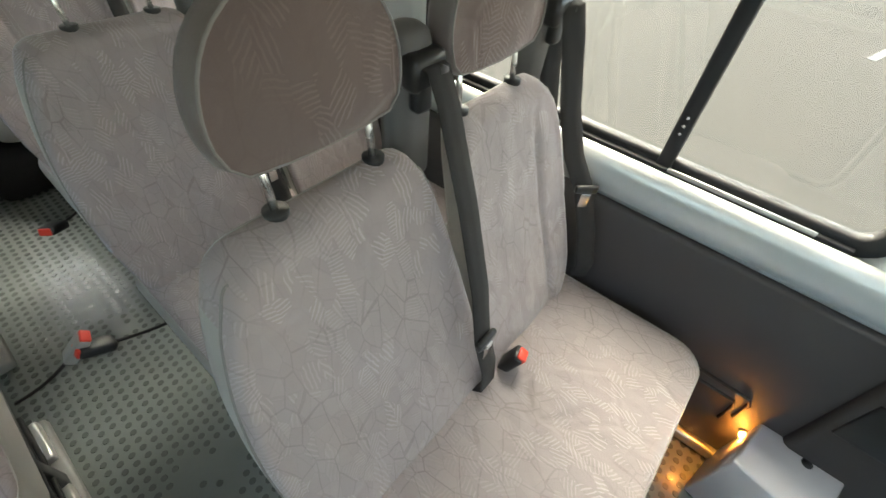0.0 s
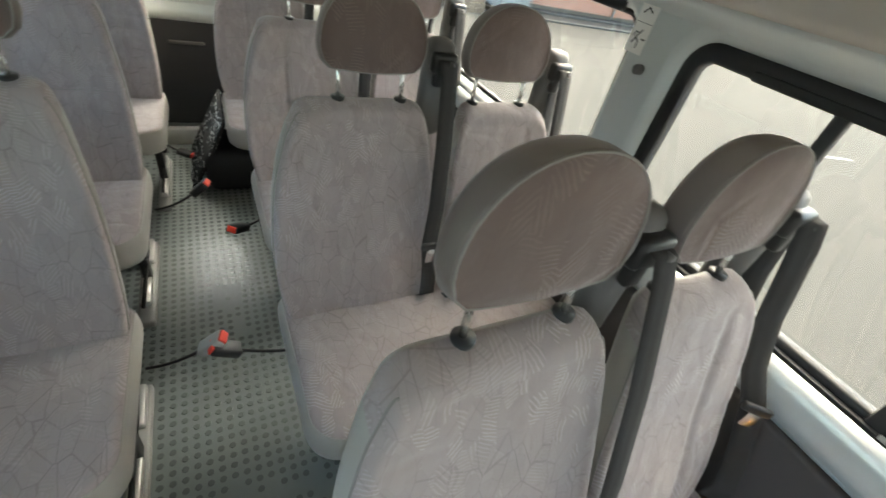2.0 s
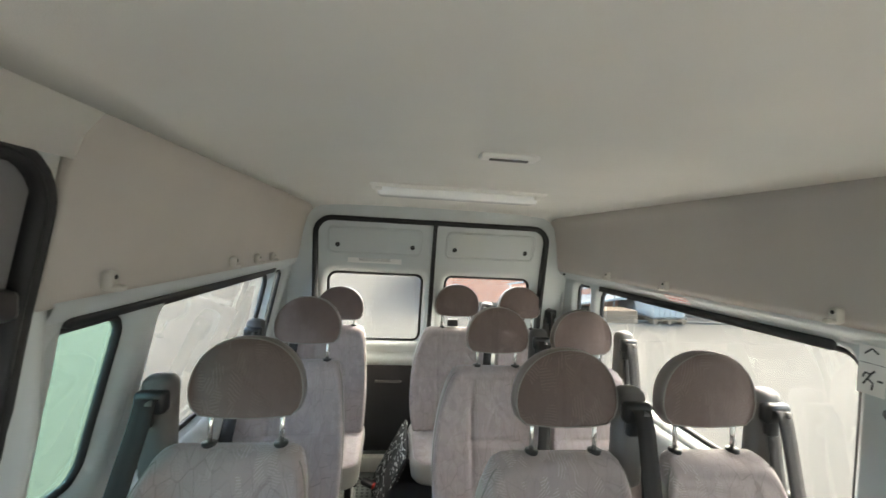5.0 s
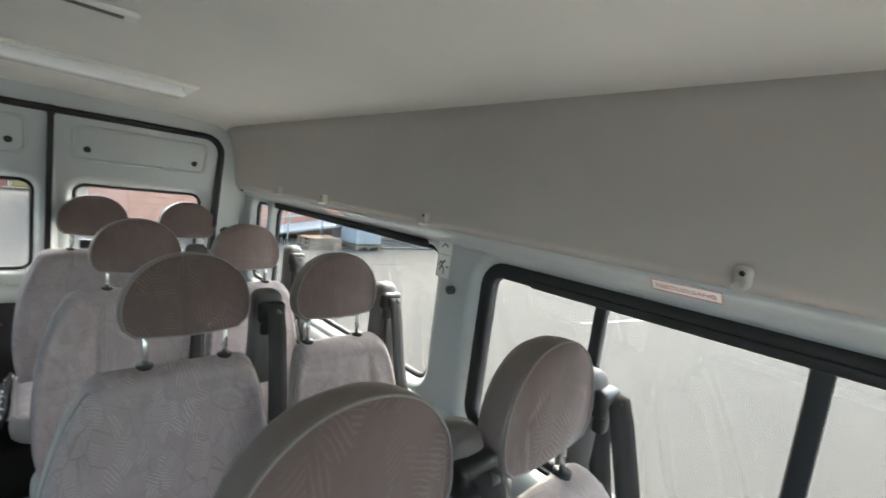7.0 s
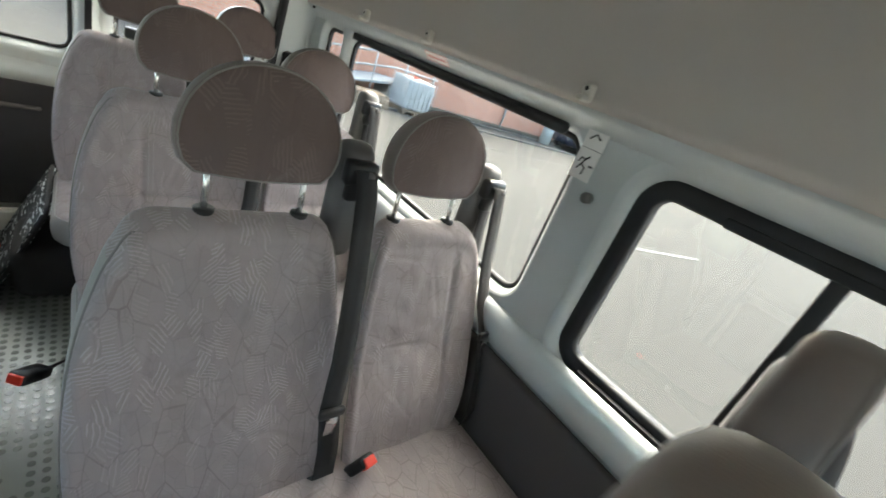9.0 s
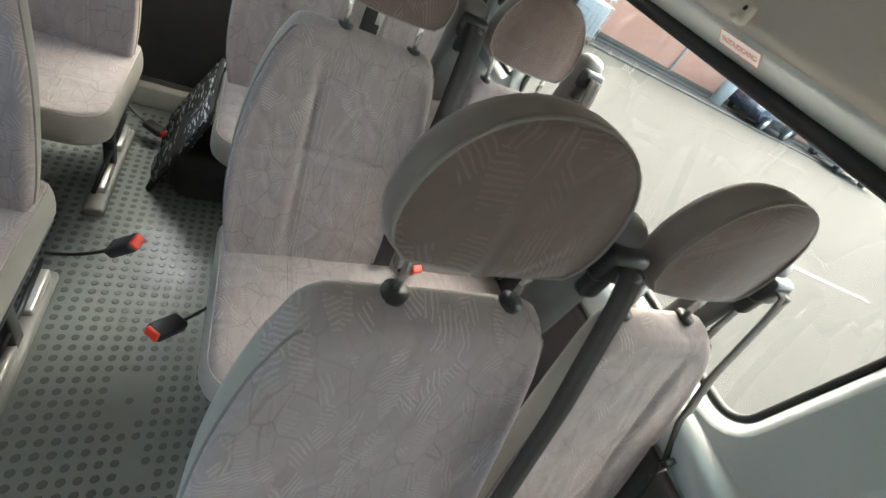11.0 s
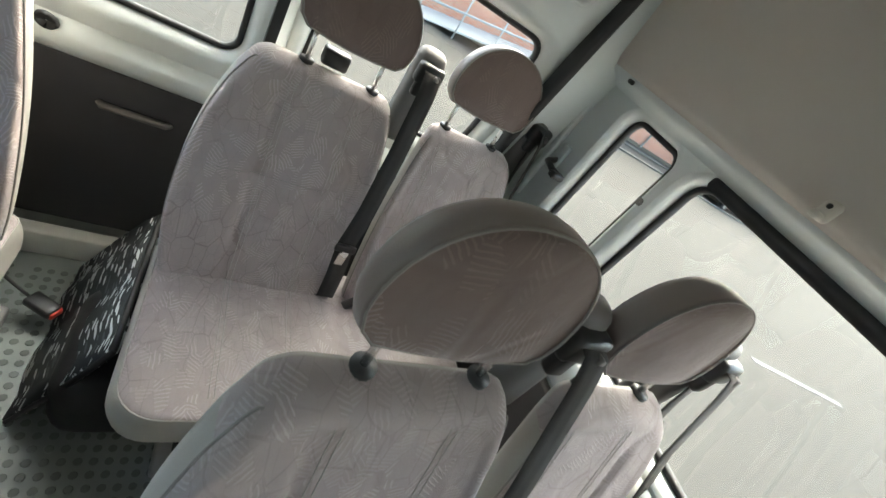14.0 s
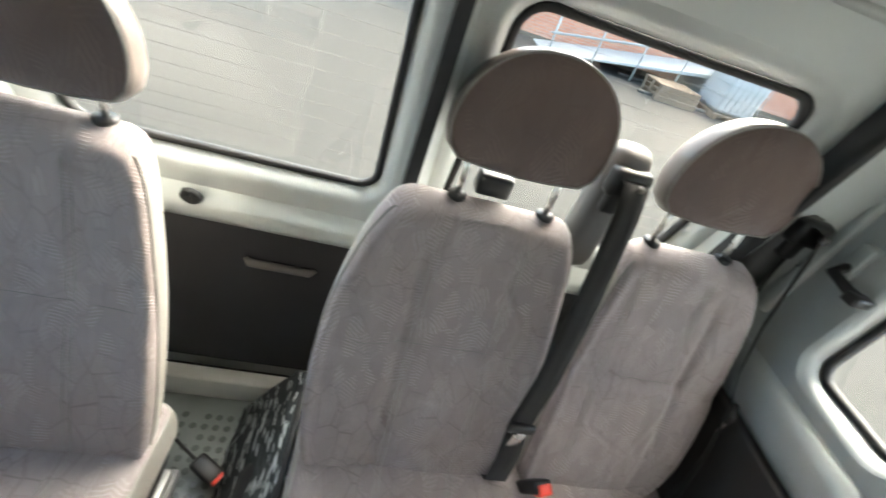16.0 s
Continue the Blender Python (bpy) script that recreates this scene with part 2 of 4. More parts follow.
CLOTH = upholstery("seat_cloth", (0.262, 0.222, 0.217), (0.560, 0.496, 0.486), 15.0, 0.36, 0.20)
# seat cloth again for the headrests, their shade painted in as darker colours
CLOTH_HEAD_SHADE = upholstery("shaded_headrest_cloth", (0.122, 0.090, 0.081), (0.215, 0.166, 0.150), 12.0, 0.52, 0.05)
VINYL = plain("grey_vinyl", (0.33, 0.312, 0.285), 0.42, vary=0.06, bump=0.12, fine=400)
HEADVINYL = plain("brown_grey_vinyl", (0.172, 0.145, 0.132), 0.36, vary=0.06, bump=0.12, fine=400)
PIPE = plain("grey_piping", (0.23, 0.215, 0.20), 0.7)
PLASTIC = plain("grey_plastic", (0.105, 0.100, 0.096), 0.55, vary=0.08, bump=0.15, fine=500)
BLACK = plain("black_plastic", (0.012, 0.012, 0.0125), 0.38, vary=0.2)
RUBBER = plain("black_rubber", (0.012, 0.012, 0.013), 0.6, vary=0.3)
BELT = plain("belt_webbing", (0.027, 0.0255, 0.0245), 0.95, vary=0.1, bump=0.3, fine=900)
STEEL = plain("steel", (0.72, 0.71, 0.69), 0.25, 1.0, vary=0.06)
RED = plain("red_plastic", (0.75, 0.05, 0.025), 0.4, vary=0.1)
PAINT = plain("silver_body_paint", (0.50, 0.535, 0.53), 0.34, 0.25, vary=0.05, size=3, fine=900, bump=0.02, coat=0.2)
PANEL = plain("dark_door_trim", (0.022, 0.022, 0.0255), 0.6, vary=0.12, bump=0.3, fine=350)
GREYTRIM = plain("grey_side_trim", (0.050, 0.0445, 0.0435), 0.6, vary=0.1, bump=0.25, fine=300)
LINER = plain("headliner_felt", (0.70, 0.69, 0.645), 0.95, vary=0.05, size=4, fine=600, bump=0.35)
# side panels: shade put into the colour, darker than the ceiling felt
SHADEFELT = plain("shade_toned_felt", (0.46, 0.425, 0.385), 0.95, vary=0.06, size=5, fine=700, bump=0.4)
FLOOR = plain("rubber_floor", (0.19, 0.212, 0.205), 0.33, vary=0.30, size=4, fine=120, bump=0.06)
STUDS = plain("rubber_studs", (0.135, 0.15, 0.145), 0.10, vary=0.4, size=3.4, bump=0.03)
ALU = plain("aluminium", (0.62, 0.62, 0.60), 0.35, 0.9, vary=0.1)
WHITE = plain("white_plastic", (0.78, 0.77, 0.73), 0.45, vary=0.04)


def glass(name, tint=(0.63, 0.645, 0.625)):
    m, n, l, b = material(name)
    b.inputs["Base Color"].default_value = (*tint, 1)
    b.inputs["Roughness"].default_value = 0.01
    b.inputs["IOR"].default_value = 1.45
    b.inputs["Transmission Weight"].default_value = 1.0
    return m


GLASS = glass("window_glass")
GREEN = glass("tinted_glass", (0.42, 0.66, 0.55))

# ------------------------------------------------------------ the shell of the van
CX = 0.04                       # middle of the van
XR, XL = 0.945, -0.86           # inner faces of the side walls
BACK, FRONT = 2.62, -2.0
ROOF = 1.80


def right(u, v, d):
    return Vector((XR - d, u, v))


def left(u, v, d):
    """The left side bulges outwards below the windows."""
    z = [(0.0, -0.90), (0.6, -0.91), (0.84, -0.925), (0.96, -0.925), (1.2, -0.86), (1.38, -0.835), (1.58, -0.80), (1.8, -0.76)]
    x = float(np.interp(v, [a for a, q in z], [q for a, q in z]))
    return Vector((x + d, u, v))


def rear(u, v, d):
    y = 2.66 - (v - 0.6) * 0.235 if v > 0.6 else 2.66
    return Vector((u + 0.02, y - d, v))


def front(u, v, d):
    return Vector((u, FRONT + d, v))


NARROW = [(0.026, 0.0), (0.018, -0.003), (0.01, -0.012), (0.004, -0.026), (0.0, -0.045)]
LIP = [(0.045, 0.0), (0.034, -0.002), (0.022, -0.008), (0.012, -0.018), (0.004, -0.03), (0.0, -0.045)]
SEAL = [(0.002, -0.034), (-0.004, -0.03), (-0.012, -0.032), (-0.014, -0.042), (-0.012, -0.052), (0.002, -0.052)]
FRAME = [(0.012, -0.03), (0.010, -0.022), (-0.03, -0.020), (-0.036, -0.024), (-0.036, -0.05), (0.012, -0.05)]


def window(wall, name, to, loop, wide=False, mat=None, label="", lip=LIP):
    """A window in a pressed opening: metal lip, rubber seal or black frame, one pane. Returns the window's Empty."""
    w = tagged(new(name), label or "fixed van side window in a black rubber seal", "window", kind="structure")
    part("metal_lip", ring(loop, lip, to), PAINT, w)
    part("window_frame" if wide else "rubber_seal", ring(loop, FRAME if wide else SEAL, to, close=True), RUBBER, w)
    inner = offset(loop, -0.004)
    p = part("pane", sheet(inner, [], 0.004, lambda u, v, d: to(u, v, d - 0.043)), mat or GLASS, w, smooth=False)
    p.visible_shadow = False
    return w


W1 = rounded(-0.76, 0.828, 0.472, 1.342, 0.07)
W2 = rounded(0.668, 0.872, 2.028, 1.35, 0.06)
W3 = rounded(2.104, 0.888, 2.322, 1.352, 0.045)
CABR = rounded(-1.75, 0.85, -0.98, 1.4, 0.08)
hole = [offset(w, k) for w, k in ((W1, 0.045), (W2, 0.026), (W3, 0.026), (CABR, 0.045))]
wall = part("wall_right", sheet([(FRONT, 0), (2.64, 0), (2.50, 1.43), (FRONT, 1.43)], hole, 0.06, right), PAINT, smooth=False)
tagged(wall, "silver painted metal side wall with pressed window openings", "wall", kind="structure")
window(wall, "window_1", right, W1, True, label="sliding van window in a wide black frame")
window(wall, "window_2", right, W2, lip=NARROW)
window(wall, "window_3", right, W3, label="narrow fixed quarter window in a black rubber seal", lip=NARROW)
window(wall, "window_4", right, CABR)

# left: a sliding door before y 0.42, fixed windows behind it
D1 = rounded(-0.80, 0.845, 0.612, 1.362, 0.05)
V1 = rounded(0.622, 0.94, 0.875, 1.36, 0.05)
V2 = rounded(1.0, 0.835, 2.075, 1.36, 0.06)
V3 = rounded(2.12, 0.86, 2.345, 1.36, 0.045)
CABL = rounded(-1.75, 0.85, -1.05, 1.4, 0.08)
def dense(loop, step=0.08):
    out = []
    for a, b in zip(loop, loop[1:] + loop[:1]):
        k = max(1, int(math.dist(a, b) / step))
        out += [(a[0] + (b[0] - a[0]) * i / k, a[1] + (b[1] - a[1]) * i / k) for i in range(k)]
    return out


DOOR = dense(rounded(-0.95, 0.03, 0.515, 1.68, 0.10))
wall = part("wall_left", sheet([(FRONT, 0), (2.64, 0), (2.50, 1.43), (0.56, 1.43), (0.56, 1.76), (-1.0, 1.76), (-1.0, 1.43), (FRONT, 1.43)],
                               [offset(w, 0.045) for w in (V1, V2, V3, CABL)] + [DOOR], 0.06, left), PAINT, smooth=False)
tagged(wall, "silver painted metal side wall with a sliding door", "wall", kind="structure")
window(wall, "window_5", left, V1, mat=GREEN, label="green tinted fixed van side window")
window(wall, "window_6", left, V2)
window(wall, "window_7", left, V3, label="narrow fixed quarter window in a black rubber seal")
window(wall, "window_8", left, CABL)

# the closed sliding door
slide = tagged(new("door_1"), "closed silver sliding van door with a window", "door", kind="structure")


def left_door(u, v, d):
    return left(u, v, d - 0.03)


part("door_panel", sheet(offset(DOOR, 0.15), [offset(dense(D1), 0.026)], 0.05, left_door), PAINT, slide, smooth=False)
part("metal_lip", ring(dense(D1), NARROW, left_door), PAINT, slide)
part("window_frame", ring(dense(D1), [(0.012, -0.03), (0.010, -0.022), (-0.008, -0.020), (-0.014, -0.024), (-0.014, -0.05), (0.012, -0.05)], left_door, close=True), RUBBER, slide)
p = part("pane", sheet(offset(D1, -0.004), [], 0.004, lambda u, v, d: left(u, v, d - 0.073)), GLASS, slide, smooth=False)
p.visible_shadow = False
part("door_trim", box(-0.942, -0.23, 0.395, 0.05, 1.40, 0.77, 0.02), GREYTRIM, slide, "dark plastic inner door trim")
part("door_seal", ring(DOOR, [(0.013, 0.0), (0.012, 0.014), (0.007, 0.020), (0.002, 0.018), (-0.001, 0.010), (-0.004, 0.015), (-0.009, 0.016), (-0.013, 0.010), (-0.015, 0.0), (-0.014, -0.027)], left), RUBBER, slide, "black rubber door seal")
DOORMETAL = plain("grey_door_metal", (0.13, 0.128, 0.13), 0.45, 0.2, vary=0.08)
part("upper_panel", sheet(rounded(-0.9, 1.43, 0.49, 1.66, 0.03), [], 0.01, lambda u, v, d: left(u, v, d - 0.004)), DOORMETAL, slide, "grey ribbed upper door panel", smooth=False)
for k in range(4):
    part("rib", box(-0.823 + 0.009 * k, -0.22, 1.475 + 0.052 * k, 0.02, 1.3, 0.020, 0.008), DOORMETAL, slide)
part("glass_rail", box(-0.953, -0.1, 0.858, 0.014, 1.42, 0.05, 0.004), RUBBER, slide)
part("latch", box(-0.812, 0.39, 1.442, 0.05, 0.17, 0.05, 0.012), BLACK, slide, "black plastic door latch")
hd = part("inner_handle", tube([(-0.93, 0.29, 0.70), (-0.895, 0.30, 0.735), (-0.895, 0.40, 0.735), (-0.93, 0.41, 0.70)], 0.012), BLACK, slide)

# pillar behind the sliding door: pressed metal that comes into the room
bm = bmesh.new()
prof = [(0.516, -0.02), (0.52, 0.012), (0.532, 0.026), (0.55, 0.030), (0.558, 0.046), (0.585, 0.055), (0.62, 0.05), (0.645, 0.03), (0.65, 0.0)]
rows = []
for k in range(15):
    z = 0.02 + 1.40 * k / 14
    wide = float(np.interp(z, (0.8, 0.95, 1.1, 1.4), (1.0, 0.8, 0.42, 0.36)))
    flat = float(np.interp(z, (1.15, 1.42), (1.0, 0.35)))
    rows.append([bm.verts.new(left(0.515 + (y - 0.515) * wide, z, d * flat)) for y, d in prof])
for a, b in zip(rows, rows[1:]):
    for k in range(len(a) - 1):
        bm.faces.new((a[k], a[k + 1], b[k + 1], b[k]))
pil = tagged(part("pillar", bm, PAINT), "silver painted door pillar with two bolt holes", "pillar", kind="structure")
for z in (0.79, 0.70):
    a, b = left(0.567, z, 0.046), left(0.567, z, 0.059)
    part("bolt", tube([a, b], 0.012, 10), BLACK, pil)

part("bolt", tube([left(0.77, 0.86, 0.0), left(0.77, 0.86, 0.012)], 0.011, 10), BLACK, pil)

tagged(part("trim_header", sheet(rounded(0.63, 1.368, 2.06, 1.398, 0.012), [], 0.012, lambda u, v, d: left(u, v, d + 0.006)), RUBBER), "black rubber strip along the top of the side windows", "trim", kind="structure")

tagged(part("trim_header_right", sheet(rounded(0.72, 1.343, 1.985, 1.372, 0.010), [], 0.010, lambda u, v, d: right(u, v, d + 0.004)), RUBBER), "black rubber strip along the top of the side windows", "trim", kind="structure")

# waist rail under the windows, and trim below it
for nm, to, y0, y1 in (("trim_right", right, FRONT, 2.6), ("trim_left", left, 0.62, 2.6)):
    bm = bmesh.new()
    prof = [(0.836, 0.0), (0.833, 0.010), (0.822, 0.020), (0.80, 0.028), (0.772, 0.031), (0.745, 0.026), (0.724, 0.010), (0.712, 0.0)]
    a = [[bm.verts.new(to(y, v, d)) for v, d in prof] for y in (y0, y1)]
    for k in range(len(prof) - 1):
        bm.faces.new((a[0][k], a[0][k + 1], a[1][k + 1], a[1][k]))
    tagged(part(nm, bm, PAINT), "rounded silver waist rail below the windows", "trim", kind="structure")
tagged(part("baseboard_right", box(0.928, 0.30, 0.36, 0.03, 4.6, 0.70, 0.012), GREYTRIM), "dark grey plastic lower side trim", "trim", kind="structure")
tagged(part("baseboard_left", box(-0.89, 1.62, 0.36, 0.03, 1.96, 0.70, 0.012), GREYTRIM), "dark grey plastic lower side trim", "trim", kind="structure")

# rail above the windows, between glass and headliner
for nm, sgn in (("trim_top_right", 1), ("trim_top_left", -1)):
    bm = bmesh.new()
    prof = [(0.946, 1.372), (0.938, 1.382), (0.922, 1.392), (0.905, 1.401), (0.892, 1.412), (0.888, 1.43)]
    if sgn < 0:
        prof = [(-0.834, 1.385), (-0.822, 1.395), (-0.812, 1.405), (-0.806, 1.418), (-0.804, 1.43)]
    a = [[bm.verts.new((x, y, z)) for x, z in prof] for y in ((FRONT if sgn > 0 else 0.56), 2.50)]
    for k in range(len(prof) - 1):
        bm.faces.new((a[0][k], a[0][k + 1], a[1][k + 1], a[1][k]))
    tagged(part(nm, bm, PAINT), "rounded silver rail above the side windows", "trim", kind="structure")

# roof lining: one arch, its side panels in felt darkened for shade
half = [(0.850, 1.420), (0.838, 1.445), (0.825, 1.52), (0.812, 1.60), (0.80, 1.68), (0.785, 1.725), (0.755, 1.762), (0.70, 1.785), (0.55, 1.796), (0.25, 1.80), (0.0, 1.802)]
arch = [(CX + x, z) for x, z in half] + [(CX - x, z) for x, z in half[-2::-1]]
ALONG = ((FRONT, 0), (0.53, 0), (2.25, 0), (2.36, -0.01), (2.43, -0.045), (2.45, -0.09))


def lining(name, points, material_, label, category, along=ALONG):
    bm = bmesh.new()
    rows = [[bm.verts.new((x, y, z + (h if z > 1.6 else 0))) for x, z in points] for y, h in along]
    for a, b in zip(rows, rows[1:]):
        for k in range(len(points) - 1):
            bm.faces.new((a[k], a[k + 1], b[k + 1], b[k]))
    ob = tagged(part(name, bm, material_), label, category, kind="structure")
    mod = ob.modifiers.new("thickness", "SOLIDIFY")
    mod.thickness, mod.offset = 0.03, 1
    return ob


FELT = "brown-grey felt side panel, darkened for shade, between windows and roof"
lining("ceiling", arch[6:-6], LINER, "beige felt headliner arched over the roof", "ceiling")
lining("wall_upper_right", arch[:7], SHADEFELT, FELT, "wall")
lining("wall_upper_left", arch[-7:], SHADEFELT, FELT, "wall", ALONG[1:])
lining("trim_door_header", arch[-7:-4], LINER, "beige felt strip over the sliding door", "trim", ALONG[:2])
tagged(part("roof_skin", box(CX, 0.3, 1.86, 2.0, 4.8, 0.04, 0.015), PAINT), "silver van roof skin", "roof", kind="structure")

# floor
flo = tagged(part("floor", box(CX, 0.31, -0.02, 1.9, 4.7, 0.04), FLOOR, smooth=False), "worn grey rubber floor with raised round studs", "floor", kind="structure")

# unseen front wall with the windscreen, dark and small to cut frontal light
tagged(part("wall_front", sheet([(-0.95, 0), (1.03, 0), (1.03, 1.86), (-0.95, 1.86)], [rounded(-0.75, 0.95, 0.83, 1.5, 0.1)], 0.05, front), GREYTRIM, smooth=False), "plain unseen front wall, kept dark, with a reduced windscreen opening", "wall", kind="structure")
w = tagged(new("window_9"), "wide clear windscreen", "window", kind="structure")
p = part("pane", sheet(rounded(-0.76, 0.94, 0.84, 1.51, 0.1), [], 0.005, lambda u, v, d: front(u, v, d - 0.02)), GLASS, w, smooth=False)
p.visible_shadow = False

# ------------------------------------------------------------ rear doors
WIRE = plain("heating_wire", (0.05, 0.043, 0.038), 0.7)
RW = rounded(0.115, 0.885, 0.70, 1.35, (0.05, 0.06, 0.06, 0.05))
LW = rounded(-0.65, 0.885, -0.03, 1.35, (0.06, 0.05, 0.05, 0.06))
tagged(part("wall_rear", sheet(rounded(-0.90, -0.05, 0.99, 1.84, 0.02), [rounded(-0.72, 0.02, 0.765, 1.69, (0.02, 0.02, 0.1, 0.1))], 0.06, rear), PAINT, smooth=False), "silver body frame round the rear doors", "wall", kind="structure")
sl = tagged(new("trim_rear"), "black rubber seal round the rear door opening", "seal", kind="structure")
part("seal", ring(rounded(-0.72, 0.02, 0.765, 1.69, (0.02, 0.02, 0.1, 0.1)), [(0.016, 0.0), (0.012, 0.02), (0.0, 0.026), (-0.012, 0.02), (-0.016, 0.0), (-0.016, -0.03)], rear), RUBBER, sl)
for nm, u0, u1, win in (("door_2", -0.715, 0.015, LW), ("door_3", 0.033, 0.76, RW)):
    d = tagged(new(nm), "closed silver rear van door with a heated window", "door", kind="structure")
    cr = (0.02, 0.02, 0.02, 0.1) if u0 < -0.5 else (0.02, 0.02, 0.1, 0.02)
    to = lambda u, v, d: rear(u, v, d - 0.012)
    part("door_panel", sheet(rounded(u0, 0.03, u1, 1.685, cr), [offset(win, 0.045)], 0.05, to), PAINT, d, smooth=False)
    part("metal_lip", ring(win, LIP, to), PAINT, d)
    part("rubber_seal", ring(win, SEAL, to, close=True), RUBBER, d)
    p = part("pane", sheet(offset(win, -0.004), [], 0.004, lambda u, v, d: rear(u, v, d - 0.055)), GLASS, d, smooth=False)
    p.visible_shadow = False
    wires = [0.93 + 0.034 * k for k in range(12)]
    for z in wires:
        a, b = min(q[0] for q in win) + 0.012, max(q[0] for q in win) - 0.012
        part("heating_wire", tube([rear(a, z, -0.053), rear(b, z, -0.053)], 0.00028, 3), WIRE, p)
    mid = (u0 + u1) / 2
    emb = rounded(mid - 0.29, 1.475, mid + 0.29, 1.635, 0.03)
    part("pressing", ring(emb, [(0.008, -0.012), (0.004, -0.007), (0.0, -0.006), (-0.004, -0.007), (-0.008, -0.012)], rear), PAINT, d)
    for s in (-0.236, 0.236):
        part("bolt_hole", ring(rounded(mid + s - 0.011, 1.514, mid + s + 0.011, 1.536, 0.0109, 4), [(0.004, -0.012), (0.002, -0.006), (-0.003, -0.006), (-0.010, -0.010)], rear), BLACK, d)
    lo = rounded(u0 + 0.035, 0.115, u1 - 0.025, 0.712, 0.03)
    part("door_trim", sheet(lo, [], 0.02, lambda u, v, d: rear(u, v, d + 0.010)), PANEL, d, "dark fibre lower door trim", smooth=False)
    part("trim_edge", ring(lo, [(0.004, -0.012), (0.003, 0.008), (-0.004, 0.013), (-0.012, 0.010)], rear), PANEL, d)
    part("groove", box(mid, 2.652, 0.43, u1 - u0 - 0.12, 0.012, 0.012, 0.004), PANEL, d)
    # waist bulge of the door under the glass
    bm = bmesh.new()
    prof = [(0.815, -0.014), (0.80, 0.0), (0.775, 0.022), (0.745, 0.03), (0.72, 0.022), (0.705, -0.012)]
    a = [[bm.verts.new(rear(u, v, q)) for v, q in prof] for u in (u0 + 0.02, u1 - 0.02)]
    for k in range(len(prof) - 1):
        bm.faces.new((a[0][k], a[0][k + 1], a[1][k + 1], a[1][k]))
    part("waist_rail", bm, PAINT, d)
    hx = -0.205 if nm == "door_2" else 0.4
    part("pull_handle", tube([(hx - 0.085, 2.64, 0.60), (hx - 0.075, 2.615, 0.605), (hx + 0.075, 2.615, 0.605), (hx + 0.085, 2.64, 0.60)], 0.012, flat=0.8), PLASTIC, d, "dark grey plastic pull handle")
part("centre_seal", sheet(rounded(0.012, 0.03, 0.036, 1.69, 0.004), [], 0.05, lambda u, v, d: rear(u, v, d + 0.004)), RUBBER, sl, smooth=False)
part("door_catch", box(0.045, 2.415, 1.685, 0.03, 0.035, 0.05, 0.006), BLACK, sl, "black metal door catch")
SILLPAINT = plain("pale_sill", (0.60, 0.60, 0.57), 0.5, vary=0.15, size=14)
part("lock_box", box(0.20, 2.515, 1.04, 0.07, 0.04, 0.045, 0.008), BLACK, sl, "black plastic lock box")
r_ = ring(rounded(-0.43, 0.775, -0.39, 0.815, 0.0199, 5), [(0.003, 0.02), (0.001, 0.031), (-0.004, 0.031), (-0.019, 0.024)], rear)
part("grommet", r_, RUBBER, sl)
tagged(part("sill", box(CX, 2.60, 0.052, 1.5, 0.05, 0.104, 0.008), SILLPAINT), "scuffed aluminium sill at the rear doors", "sill", kind="structure")

# ------------------------------------------------------------ seats
E_TOP = 1.02
LEAN = 0.335                    # backrest: metres back for each metre up


def back_to(cx):
    """u across, v up the backrest from its top, depth forwards."""
    k = 1 / math.hypot(1, LEAN)

    def to(u, v, d):
        return Vector((cx + u, LEAN * v * k * 1.0 - d * k, E_TOP + v * k - d * LEAN * k * -1.0 * -1.0))
    return to


def spline(pts, steps=3):
    """A smooth line through the points."""
    out = []
    p = [pts[0]] + list(pts) + [pts[-1]]
    for a, b, c, d in zip(p, p[1:], p[2:], p[3:]):
        for k in range(steps):
            t = k / steps
            out.append(tuple(0.5 * (2 * q + (r - o) * t + (2 * o - 5 * q + 4 * r - e) * t * t + (3 * q - o - 3 * r + e) * t ** 3) for o, q, r, e in zip(a, b, c, d)))
    return out + [pts[-1]]


AISLE = ([(0.24, -0.62), (0.275, -0.57), (0.292, -0.45), (0.289, -0.31), (0.272, -0.19), (0.243, -0.09), (0.222, -0.045), (0.204, -0.016), (0.178, -0.002)],
         [(0.185, -0.62), (0.195, -0.5), (0.192, -0.3), (0.172, -0.1), (0.16, -0.04), (0.148, -0.012), (0.125, 0.0)])
WINDOW = ([(0.185, -0.62), (0.188, -0.5), (0.18, -0.3), (0.155, -0.1), (0.143, -0.04), (0.132, -0.012), (0.11, 0.0)],
          [(0.11, -0.62), (0.165, -0.585), (0.2, -0.48), (0.207, -0.3), (0.201, -0.15), (0.19, -0.06), (0.177, -0.02), (0.15, -0.003)])


def back_loop(shape):
    """Outline of a backrest, anticlockwise from the foot: its right side up, its left side down."""
    lf, rt = [spline(q, 8) for q in shape]
    foot = [(-lf[0][0] + (lf[0][0] + rt[0][0]) * k / 20, -0.62) for k in range(1, 20)]
    top = [(rt[-1][0] + (-lf[-1][0] - rt[-1][0]) * k / 20, 0.0) for k in range(1, 20)]
    return foot + rt + top + [(-w, v) for w, v in lf[::-1]]


